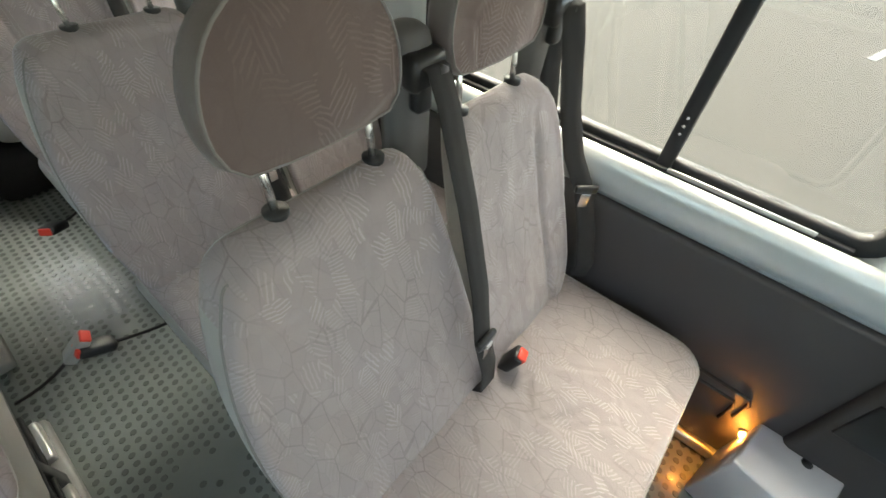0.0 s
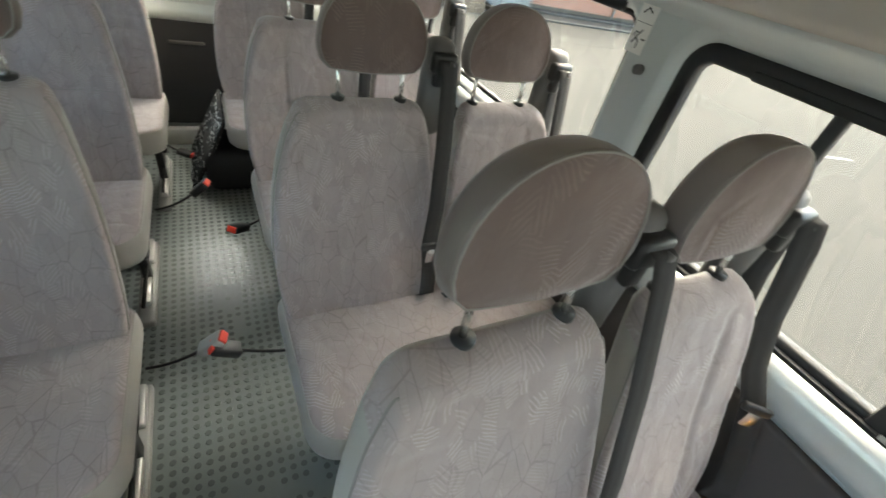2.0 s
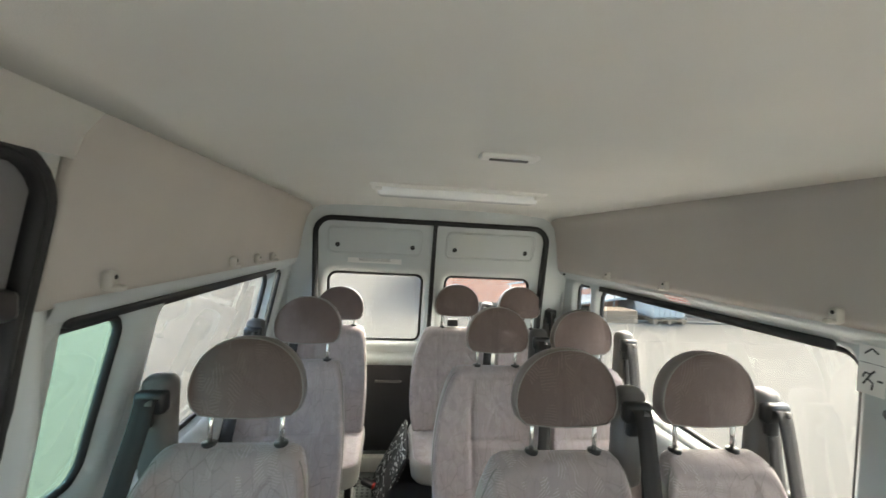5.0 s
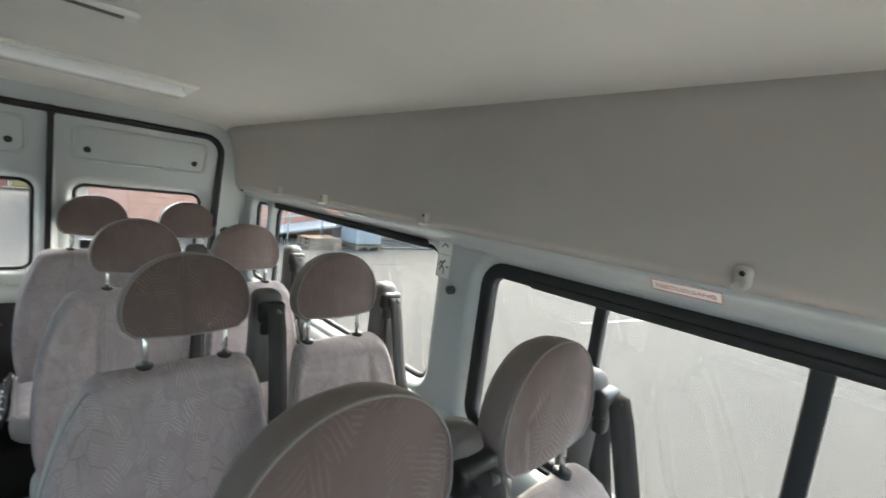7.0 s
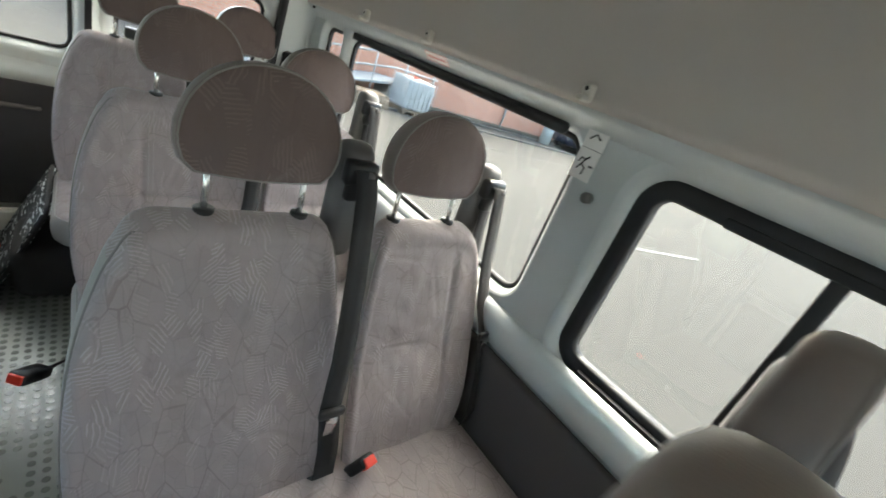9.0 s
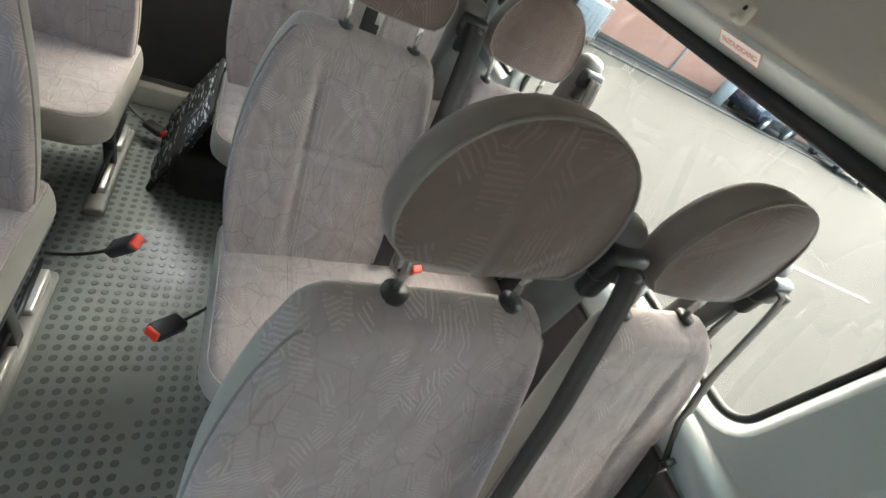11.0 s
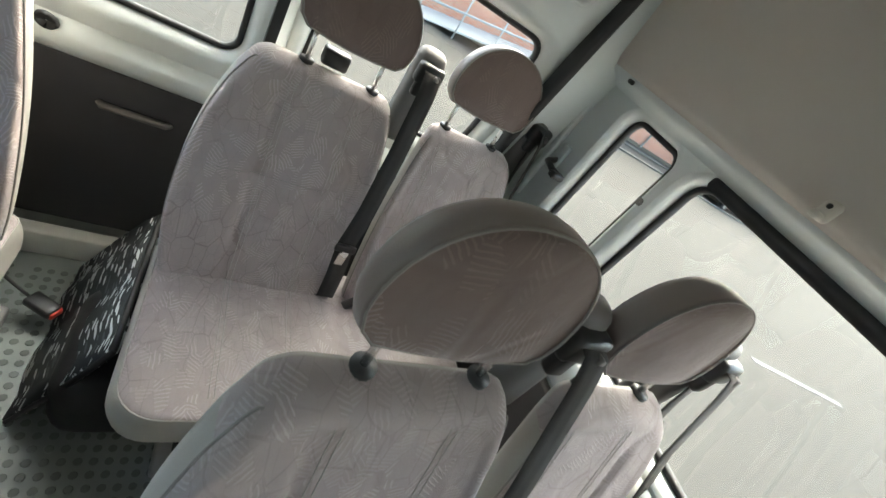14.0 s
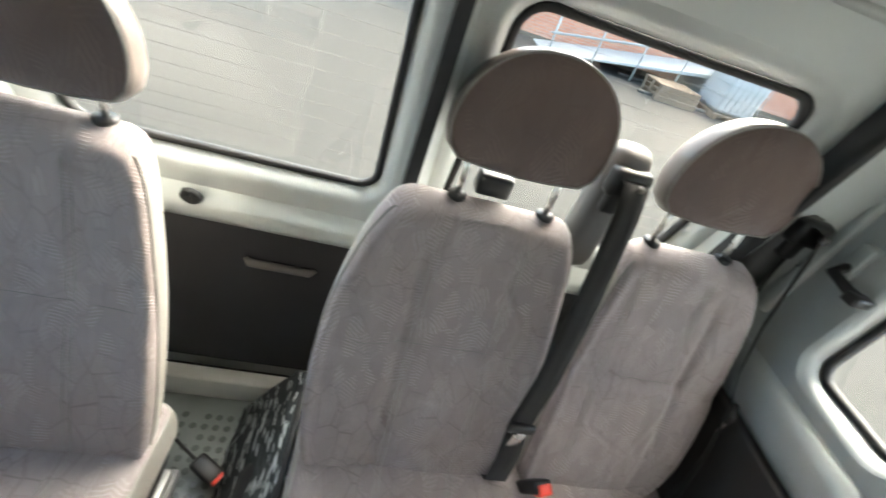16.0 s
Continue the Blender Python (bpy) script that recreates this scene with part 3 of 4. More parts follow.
def head_loop(w, h, n=14):
    """Outline of a headrest: a half moon with rounded lower corners."""
    pts = [(-w * 0.80, 0.0), (-w * 0.4, -0.006), (0.0, -0.008), (w * 0.4, -0.006), (w * 0.80, 0.0), (w * 0.94, 0.02), (w * 0.99, 0.045)]
    for k in range(n + 1):
        a = math.pi * k / n
        pts.append((w * math.copysign(abs(math.cos(a)) ** 0.94, math.cos(a)), 0.06 + (h - 0.06) * math.sin(a) ** 0.94))
    return pts + [(-w * 0.99, 0.045), (-w * 0.94, 0.02)]


def backrest(parent, cx, shape, stitched=False):
    to = back_to(cx)
    loop = back_loop(shape)
    mu = sum(p[0] for p in loop) / len(loop)
    bolster = 0.108 if shape is WINDOW else -0.13 if stitched else -9

    def face(u, v):
        side = min(1.0, abs(u) / 0.2)
        low = max(0.0, -v - 0.31)
        wrinkle = 0.0009 * math.sin(60 * u + 31 * v + cx * 9) * math.sin(47 * v - 20 * u)
        fade = min(1.0, max(0.0, (-v - 0.03) / 0.05))
        seam = 0.008 * fade * math.exp(-((u - bolster) / 0.009) ** 2)
        if stitched or u * bolster > bolster * bolster:
            seam += 0.004 * math.exp(-((v + 0.285) / 0.008) ** 2)
        if u * bolster > bolster * bolster:
            seam -= 0.006 * fade
        if stitched:
            k = min(1.0, max(0.0, (-v - 0.285) / 0.025))
            seam -= 0.011 * k * k * (3 - 2 * k)
        return 0.05 + 0.012 * side ** 3 + 0.024 * math.sin(low * 8.0) * (1 - side * 0.6) + wrinkle - seam

    def about(extra=0.0):
        return lambda u, v: face(u + mu, v - 0.31) + extra
    rows = [(0, -0.03), (0.5, -0.032), (0.85, -0.03), (0.95, -0.022), (0.985, -0.008), (1.0, 0.012), (1.0, 0.03), (0.992, 0.044),
            (0.98, about(-0.002)), (0.955, about(0.003)), (0.92, about(0.003)), *[(0.89 - 0.03 * k, about()) for k in range(29)], (0, about())]
    b = part("backrest", pad(loop, rows, to, pick=lambda i, u, v: 1 if i >= 7 or (i >= 4 and v > -0.06) else 0), [VINYL, CLOTH], parent)
    for side in (1, -1):
        run = [(u, v) for u, v in loop if u * side > 0.1 and v < -0.01]
        part("piping", tube([to(mu + (u - mu) * 0.995, -0.31 + (v + 0.31) * 0.995, 0.042) for u, v in run], 0.0024, 5), PIPE, b)
    if stitched:
        for u in (-0.105, 0.06):
            for e in (-0.006, 0.006):
                part("stitch", tube([to(u + e, -0.02 - 0.58 * k / 24, face(u + e, -0.02 - 0.58 * k / 24) + (0.0022 if k < 2 else 0.0005)) for k in range(25)], 0.0009, 4), VINYL, b)
        part("seam", tube([to(-0.235 + 0.41 * k / 24, -0.28, face(-0.235 + 0.41 * k / 24, -0.28) + 0.0002) for k in range(25)], 0.0008, 4), PIPE, b)
    return b


def headrest(parent, cx, drop=0.0):
    loop = head_loop(0.148, 0.206, 22)

    def to(u, v, d):
        return Vector((cx + u, 0.030 - d + 0.07 * v, 1.090 - drop + v + 0.12 * d))

    def face(u, v):
        return 0.056 - 0.6 * u * u
    rows = [(0, -0.024), (0.5, -0.024), (0.8, -0.021), (0.92, -0.013), (0.98, 0.0), (1.0, 0.016), (0.997, 0.028), (0.985, 0.040), (0.968, 0.047), (0.96, 0.046), (0.92, lambda u, v: face(u, v) - 0.002), (0.7, face), (0.4, face), (0, face)]
    h = part("headrest", pad(loop, rows, to, 9), [HEADVINYL, CLOTH_HEAD_SHADE], parent)
    mv = (max(p[1] for p in loop) + min(p[1] for p in loop)) / 2
    part("piping", tube([to(u * 0.963, mv + (v - mv) * 0.963, 0.047) for u, v in loop], 0.002, 5, closed=True), PIPE, h)
    for s in (-0.09, 0.09):
        part("post", tube([(cx + s, 0.0, 0.99), (cx + s, 0.004, 1.06), (cx + s, 0.012, 1.12)], 0.0062, 10), STEEL, h, "chrome post")
        part("collar", tube([(cx + s, 0.0, 1.008), (cx + s, 0.0, 1.019), (cx + s, 0.0, 1.023)], 0.0185, 14), BLACK, h, "black plastic collar")
    return h


def cushion(parent, x0, x1, grooves=(), stitches=()):
    loop = rounded(x0, -0.665, x1, -0.13, (0.09, 0.09, 0.03, 0.03), 7)
    # more points along the straight edges
    fine = []
    for a, b in zip(loop, loop[1:] + loop[:1]):
        steps = max(1, int(math.dist(a, b) / 0.05))
        fine += [(a[0] + (b[0] - a[0]) * k / steps, a[1] + (b[1] - a[1]) * k / steps) for k in range(steps)]
    mx, my = (x0 + x1) / 2, -0.40

    def to(u, v, d):
        return Vector((u, v, 0.335 + d + (-(v) - 0.2) * 0.03))

    def face(u, v):
        dip = sum(0.012 * math.exp(-((u + mx - g) / 0.02) ** 2) for g in grooves)
        return 0.118 - 0.10 * v * v - 0.03 * max(0, v) - dip
    rows = [(0, -0.005), (0.9, -0.005), (0.965, 0.0), (0.99, 0.015), (1.0, 0.04), (1.0, 0.065), (0.993, 0.085), (0.982, 0.098), (0.97, 0.104), (0.955, 0.110), (0.93, face), (0.85, face), (0.72, face), (0.55, face), (0.35, face), (0.15, face), (0, face)]
    c = part("cushion", pad(fine, rows, to, 8), [VINYL, CLOTH], parent)
    mu = sum(p[0] for p in fine) / len(fine)
    part("piping", tube([to(mu + (u - mu) * 0.972, -0.3975 + (v + 0.3975) * 0.972, 0.104) for u, v in fine], 0.0022, 5, closed=True), VINYL, c)
    for x in stitches:
        for e in (-0.006, 0.006):
            part("stitch", tube([to(x + e, -0.17 - 0.44 * k / 16, face(x + e - mu, 0.2275 - 0.44 * k / 16) + 0.0006) for k in range(17)], 0.0009, 4), VINYL, c)
    return c


def belt(parent, x, bx, tz=0.655, across=(1, 0, 0), beside=False):
    """A tower at the shoulder with its guide, the strap down to the tongue and on to the seat."""
    t = part("belt_tower", box(x, 0.045, 1.04, 0.085, 0.075, 0.29, 0.03, 3), PLASTIC, parent, "grey plastic shoulder belt tower")
    part("belt_guide", box(x, 0.004, 1.125, 0.078, 0.04, 0.06, 0.012), BLACK, t, "black plastic belt guide")
    part("lever", box(x - 0.012, -0.002, 1.085, 0.036, 0.026, 0.05, 0.008), BLACK, t)
    part("bolt", tube([(x + 0.01, -0.02, 1.13), (x + 0.01, -0.033, 1.13)], 0.009, 8), PLASTIC, t)
    pts = [(x, 0.0, 1.142), (x, -0.028, 1.135), (x, -0.05, 1.09), (x + (bx - x) * 0.3, -0.125, 0.93), (x + (bx - x) * 0.65, -0.195, 0.76), (bx, -0.232, tz), (bx + 0.005, -0.262, 0.56), (bx + 0.01, -0.27, 0.47), (bx + 0.01, -0.22, 0.42)]
    if beside:          # hangs close along the side of the backrest
        pts = [(x, 0.0, 1.142), (x, -0.028, 1.135), (x, -0.042, 1.09), (x + (bx - x) * 0.4, -0.085, 0.93), (x + (bx - x) * 0.7, -0.13, 0.82), (bx, -0.182, tz), (bx, -0.235, 0.62), (bx - 0.012, -0.27, 0.52), (bx - 0.012, -0.265, 0.46)]
        part("belt_return", strap([(x + 0.004, 0.012, 1.138), (x + 0.006, -0.005, 1.0), (x + 0.006, -0.06, 0.75), (x + 0.004, -0.12, 0.56)], 0.047, 0.002, across), BELT, parent, "black woven seat belt")
    s = part("belt", strap(pts, 0.051, 0.0022, across), BELT, parent, "black woven seat belt")
    turn = pose(bx, -0.192 if beside else -0.242, tz, 0, 0, math.degrees(math.atan2(across[1], across[0])))
    part("tongue", box(0, 0, 0, 0.062, 0.014, 0.024, 0.005, m=turn), BLACK, s, "black belt tongue")
    part("tongue_plate", box(0, -0.008, -0.034, 0.026, 0.004, 0.05, 0.001, m=turn), STEEL, s, "steel tongue plate")


def buckle(parent, x, y, z, m=None):
    b = part("buckle", box(0, 0, 0, 0.048, 0.030, 0.08, 0.008, 2), BLACK, parent, "black buckle with a red button")
    part("button", box(0, -0.006, 0.031, 0.036, 0.024, 0.026, 0.004), RED, b, "red release button")
    b.matrix_local = pose(x, y, z) @ (m or Matrix())
    return b


def stalk(parent, a, b, sag=0.03, clear=False):
    """A buckle on a stiff cable that reaches out into the aisle."""
    a, b = Vector(a), Vector(b)
    mid = (a + b) / 2 + Vector((0, 0, -sag))
    part("cable", tube([(a * (1 - t) + mid * t) * (1 - t) + (mid * (1 - t) + b * t) * t for t in [k / 8 for k in range(9)]], 0.0048, 7), BLACK, parent, "black stiff buckle cable")
    d = (b - mid).normalized()
    k = part("buckle", box(0, 0, 0.02, 0.048, 0.030, 0.082, 0.008, 2), VINYL if clear else BLACK, parent, "grey buckle with a red button" if clear else "black buckle with a red button")
    part("button", box(0, 0, 0.060, 0.036, 0.024, 0.012, 0.003), RED, k, "red release button")
    k.matrix_local = Matrix.Translation(b) @ d.to_track_quat("Z", "Y").to_matrix().to_4x4()


RAIL = plain("dull_floor_metal", (0.30, 0.30, 0.29), 0.55, 0.3, vary=0.2)


def legs(parent, xs):
    for x in xs:
        part("leg", box(x, -0.36, 0.19, 0.035, 0.05, 0.30, 0.008), BLACK, parent)
        part("floor_rail", box(x, -0.36, 0.02, 0.06, 0.50, 0.035, 0.01), RAIL, parent, "dull grey floor rail")
        for y in (-0.20, -0.45):
            part("bracket", box(x, y, 0.048, 0.034, 0.15, 0.034, 0.006), ALU, parent, "bright metal rail bracket")
        part("slide_lever", tube([(x, -0.12, 0.10), (x + 0.01, -0.30, 0.12), (x + 0.01, -0.62, 0.13)], 0.007, 7), BLACK, parent)
    if len(xs) > 1:
        part("seat_frame", box(sum(xs) / len(xs), -0.36, 0.325, max(xs) - min(xs) + 0.12, 0.42, 0.03, 0.008), BLACK, parent)


def double_seat(at, shift, stitched, reach=None, label="", mid=0.68, sash=(1, 0.1, 0), drop=0.0):
    s = thing("double_seat", label, "seat", "rows of passenger seats", (shift, at, 0))
    for cx, shape in ((0.262, AISLE), (mid, WINDOW)):
        backrest(s, cx, shape, stitched)
        headrest(s, cx, drop)
    cushion(s, -0.03, 0.905, (0.475,), [c + d for c in (0.262, mid) for d in (-0.105, 0.06)] if stitched else ())
    belt(s, 0.472, 0.415)
    belt(s, 0.905, 0.905, 0.745, sash, True)
    buckle(s, 0.522, -0.275, 0.468, pose(0, 0, 0, 24, 6, 16))
    legs(s, (0.13, 0.80))
    if reach:
        stalk(s, (0.06, -0.26, 0.31), reach)
    return s


def single_seat(at, x, stitched, reach=None, clear=False, label="", drop=0.0, root=(0.2, -0.26, 0.31)):
    s = thing("single_seat", label, "seat", "rows of passenger seats", (x, at, 0))
    backrest(s, 0, AISLE, stitched)
    headrest(s, 0, drop)
    cushion(s, -0.26, 0.20, (), (-0.105, 0.06) if stitched else ())
    belt(s, -0.235, -0.27, 0.5)
    legs(s, (-0.13, 0.13))
    if reach:
        stalk(s, root, reach, 0.03, clear)
    return s


GREY = "grey patterned cloth double seat with vinyl edges and black belts"
double_seat(0.015, -0.03, False, None, GREY, 0.662, (0.7, -0.71, 0))
double_seat(0.845, 0.01, False, (-0.165, -0.27, 0.39), GREY, 0.684)
double_seat(1.632, 0.018, True, (-0.095, -0.43, 0.345), GREY, 0.67, drop=0.012)
double_seat(2.478, -0.042, True, None, GREY, 0.686, (0.72, 0.69, 0))
ONE = "grey patterned cloth single passenger seat with a black belt"
single_seat(0.895, -0.578, False, (0.36, -0.30, 0.40), True, ONE)
single_seat(1.675, -0.578, True, (0.36, -0.31, 0.42), False, ONE)
single_seat(2.45, -0.53, True, (0.215, -0.11, 0.075), False, ONE, 0.04, (0.06, -0.02, 0.16))

HOOK = plain("cream_plastic", (0.46, 0.44, 0.39), 0.5, vary=0.05)
# ------------------------------------------------------------ small things in the van
for y in (-0.18, 0.648, 1.295, 1.741):
    h = tagged(part("coat_hook", box(0.858, y, 1.447, 0.024, 0.028, 0.042, 0.01, 3), HOOK), "small cream plastic coat hook on the headliner", "hook", "coat hooks")
    part("hook_tip", box(0.842, y, 1.433, 0.03, 0.02, 0.014, 0.006), HOOK, h)
    part("screw", tube([(0.846, y, 1.455), (0.8445, y, 1.455)], 0.005, 8), BLACK, h)
for y in (0.66, 1.32, 1.58, 1.80):
    h = tagged(part("coat_hook", box(-0.778, y, 1.462, 0.024, 0.028, 0.042, 0.01, 3), HOOK), "small cream plastic coat hook on the headliner", "hook", "coat hooks")
    part("hook_tip", box(-0.762, y, 1.448, 0.03, 0.02, 0.014, 0.006), HOOK, h)
    part("screw", tube([(-0.766, y, 1.47), (-0.7645, y, 1.47)], 0.005, 8), BLACK, h)

lamp = tagged(new("ceiling_light"), "long white plastic roof light, switched off", "light")
part("base", box(0.045, 1.54, 1.797, 0.74, 0.17, 0.018, 0.008), WHITE, lamp)
part("diffuser", box(0.045, 1.54, 1.776, 0.68, 0.11, 0.040, 0.016, 3), plain("milky_diffuser", (0.92, 0.93, 0.93), 0.2, vary=0.03), lamp)
for x in (-0.29, 0.38):
    part("end_cap", box(x, 1.54, 1.784, 0.03, 0.12, 0.026, 0.008), WHITE, lamp)
sw = tagged(new("ceiling_vent"), "small white slotted plate on the headliner", "vent")
part("plate", box(0.06, 0.795, 1.797, 0.15, 0.055, 0.012, 0.005), WHITE, sw)
part("slot", box(0.06, 0.795, 1.790, 0.10, 0.014, 0.006, 0.002), PLASTIC, sw)

tagged(part("panel_clip", box(0.884, 2.342, 1.408, 0.012, 0.022, 0.012, 0.004), BLACK), "small black clip at the edge of the felt panel", "clip")
tagged(part("pillar_slot", ring(rounded(2.478, 1.035, 2.528, 1.085, 0.008, 4), [(0.004, 0.0), (0.002, 0.004), (-0.002, 0.003), (-0.024, 0.001)], right), BLACK), "square black opening in the rear corner pillar", "slot")

# frame bars of the sliding window
w1 = bpy.data.objects["window_1"]
for y, w in ((0.10, 0.03), (-0.305, 0.036)):
    bar = part("sash_bar", box(0.972, y, 1.075, 0.022, w, 0.50, 0.004), RUBBER, w1)
    for z in (0.93, 0.95, 0.97):
        part("screw", tube([(0.962, y, z), (0.959, y, z)], 0.004, 6), STEEL, bar)
part("slide_rail", box(0.968, -0.13, 1.315, 0.026, 0.86, 0.022, 0.004), RUBBER, w1)
part("slide_rail", box(0.966, -0.16, 0.835, 0.026, 1.1, 0.016, 0.003), RUBBER, w1)
part("rail_edge", box(0.955, -0.48, 0.842, 0.006, 0.32, 0.012, 0.002), ALU, w1, "bright aluminium rail edge")


def letters(text, size, m, mat, parent, name="writing"):
    c = bpy.data.curves.new(name, "FONT")
    c.body, c.size, c.extrude, c.align_x, c.align_y = text, size, 0.0003, "CENTER", "CENTER"
    tmp = new(name, c)
    me = bpy.data.meshes.new_from_object(tmp.evaluated_get(bpy.context.evaluated_depsgraph_get()))
    bpy.data.objects.remove(tmp)
    me.materials.append(mat)
    ob = new(name, me)
    ob.parent = parent
    ob.matrix_local = m
    return ob


SIGN = plain("sign_white", (0.74, 0.73, 0.70), 0.4, vary=0.05)
SIGNRED = plain("sign_red", (0.66, 0.16, 0.13), 0.5)
TOR = Matrix(((0, 0, -1, 0), (-1, 0, 0, 0), (0, 1, 0, 0), (0, 0, 0, 1)))     # upright on the right wall, read from inside


def wall_sign(y, z):
    s = thing("exit_sign", "white sticker with red emergency exit lettering above the window", "sign", "exit stickers", (0.90, y, z))
    s.matrix_basis = pose(0.905, y, z) @ TOR @ pose(0, 0, 0, 48, 0, 0)
    part("plate", box(0, 0, 0, 0.125, 0.036, 0.002), SIGN, s, smooth=False)
    for a, b in (((0, 0.0165), (0.128, 0.0016)), ((0, -0.0165), (0.128, 0.0016)), ((0.0635, 0), (0.0016, 0.034)), ((-0.0635, 0), (0.0016, 0.034))):
        part("border", box(a[0], a[1], 0.0012, b[0], b[1], 0.0006), SIGNRED, s, smooth=False)
    letters("NØDUDGANG", 0.0165, pose(0, -0.001, 0.0014), SIGNRED, s)


wall_sign(1.285, 1.398)
wall_sign(-0.085, 1.398)
sg = thing("exit_sign", "white sticker with grey emergency exit lettering on the rear door", "sign", "exit stickers")
sg.matrix_basis = Matrix.Translation(rear(-0.35, 1.435, -0.008)) @ pose(0, 0, 0, 90 - 13.2, 0, 0)
part("plate", box(0, 0, 0, 0.34, 0.042, 0.002), SIGN, sg, smooth=False)
letters("NØDUDGANG", 0.03, pose(0, -0.001, 0.0014), plain("sign_grey", (0.22, 0.22, 0.22), 0.5), sg)
# evacuation sticker on the pillar
ev = thing("safety_sticker", "white sticker with black escape pictograms on the pillar", "sticker", at=(0, 0, 0))
ev.matrix_basis = pose(0.9415, 0.628, 1.328) @ TOR
part("plate", box(0, 0, 0, 0.060, 0.135, 0.0016), SIGN, ev, smooth=False)
INK = plain("sign_black", (0.03, 0.03, 0.03), 0.5)
part("divider", box(0, 0.008, 0.001, 0.056, 0.0012, 0.0006), INK, ev, smooth=False)
for pts in ([(-0.02, -0.045), (-0.008, -0.03), (0.0, -0.018), (0.012, -0.008)], [(-0.008, -0.03), (0.008, -0.038), (0.006, -0.055)], [(0.0, -0.018), (-0.016, -0.016), (-0.022, -0.028)], [(0.02, -0.03), (0.036, -0.03)], [(-0.02, 0.03), (0.0, 0.044), (0.02, 0.034)]):
    part("pictogram", tube([(x * 0.75 - 0.002, y, 0.001) for x, y in pts], 0.0024, 6, flat=0.2, up=(0, 0, 1)), INK, ev)
bt = tagged(part("wall_bolt", tube([(0.945, 0.577, 1.231), (0.932, 0.577, 1.231), (0.928, 0.577, 1.231)], 0.014, 12), PLASTIC), "dark grey plastic bolt cap on the pillar", "bolt")
for y, z in ((2.08, 1.21), (2.075, 0.92), (2.545, 1.215)):
    tagged(part("wall_bolt", ring(rounded(y - 0.008, z - 0.008, y + 0.008, z + 0.008, 0.0079, 4), [(0.003, 0.0), (0.002, 0.003), (-0.002, 0.003), (-0.0075, 0.0005)], right), PLASTIC), "round black hole plug in the silver pillar", "bolt", "pillar plugs")
tagged(part("trim_flange", box(0.937, 2.475, 1.16, 0.022, 0.028, 0.5, 0.009, 3), PAINT), "raised silver flange on the rear corner pillar", "trim", kind="structure")
ct = thing("window_catch", "black plastic belt catch beside the quarter window", "catch")
part("base", box(0.942, 2.42, 1.11, 0.02, 0.035, 0.10, 0.006), PAINT, ct)
part("arm", tube([(0.935, 2.42, 1.10), (0.90, 2.41, 1.09), (0.895, 2.36, 1.085), (0.92, 2.33, 1.08)], 0.011, 8), BLACK, ct)
part("clip", box(0.905, 2.34, 1.08, 0.05, 0.03, 0.022, 0.006), BLACK, ct)

# dashed cloth panel that leans on the rear seat
def dashes():
    m, n, l, b = material("dashed_moquette")
    tc, mp = n.new("ShaderNodeTexCoord"), n.new("ShaderNodeMapping")
    mp.inputs["Scale"].default_value = (30, 27, 100)
    l.new(tc.outputs["Object"], mp.inputs["Vector"])
    v = n.new("ShaderNodeTexVoronoi")
    v.inputs["Scale"].default_value = 1.0
    l.new(mp.outputs[0], v.inputs["Vector"])
    sc = n.new("ShaderNodeSeparateColor")
    l.new(v.outputs["Color"], sc.inputs[0])
    r = n.new("ShaderNodeValToRGB")
    r.color_ramp.interpolation = "CONSTANT"
    r.color_ramp.elements[0].color = (0.02, 0.025, 0.027, 1)
    r.color_ramp.elements[1].position, r.color_ramp.elements[1].color = 0.45, (0.055, 0.065, 0.068, 1)
    e = r.color_ramp.elements.new(0.62)
    e.color = (0.52, 0.55, 0.56, 1)
    near = n.new("ShaderNodeMath")
    near.operation = "LESS_THAN"
    near.inputs[1].default_value = 0.5
    l.new(v.outputs["Distance"], near.inputs[0])
    tone = n.new("ShaderNodeMath")
    tone.operation = "MULTIPLY"
    l.new(sc.outputs[0], tone.inputs[0])
    l.new(near.outputs[0], tone.inputs[1])
    l.new(tone.outputs[0], r.inputs[0])
    l.new(r.outputs[0], b.inputs["Base Color"])
    b.inputs["Roughness"].default_value = 0.9
    return m


bm = bmesh.new()
sk = [[(-0.27, 2.02), (-0.262, 2.545)], [(-0.18, 2.01), (-0.18, 2.53)], [(-0.115, 2.0), (-0.11, 2.50)], [(-0.085, 2.0), (-0.08, 2.46)]]
zz = [0.004, 0.18, 0.33, 0.40]
g = [[bm.verts.new((x0 + (x1 - x0) * k / 8 + 0.006 * math.sin(k * 1.9), y0 + (y1 - y0) * k / 8, z)) for k in range(9)] for ((x0, y0), (x1, y1)), z in zip(sk, zz)]
for a, b in zip(g, g[1:]):
    for k in range(8):
        bm.faces.new((a[k], a[k + 1], b[k + 1], b[k]))
cp = tagged(part("cloth_panel", bm, dashes()), "dark cloth panel with white dashes leaning on the rear seat", "panel")
part("hem", tube([Vector(v) for v in [(x0 + (x1 - x0) * k / 8, y0 + (y1 - y0) * k / 8, 0.402) for ((x0, y0), (x1, y1)) in sk[3:] for k in range(9)]], 0.008, 6), RUBBER, cp, "black bound hem")
part("hem", tube([(sk[i][0][0], sk[i][0][1], zz[i]) for i in range(4)], 0.008, 6), RUBBER, cp, "black bound hem")
md = cp.modifiers.new("thickness", "SOLIDIFY")
md.thickness, md.offset = 0.02, 0
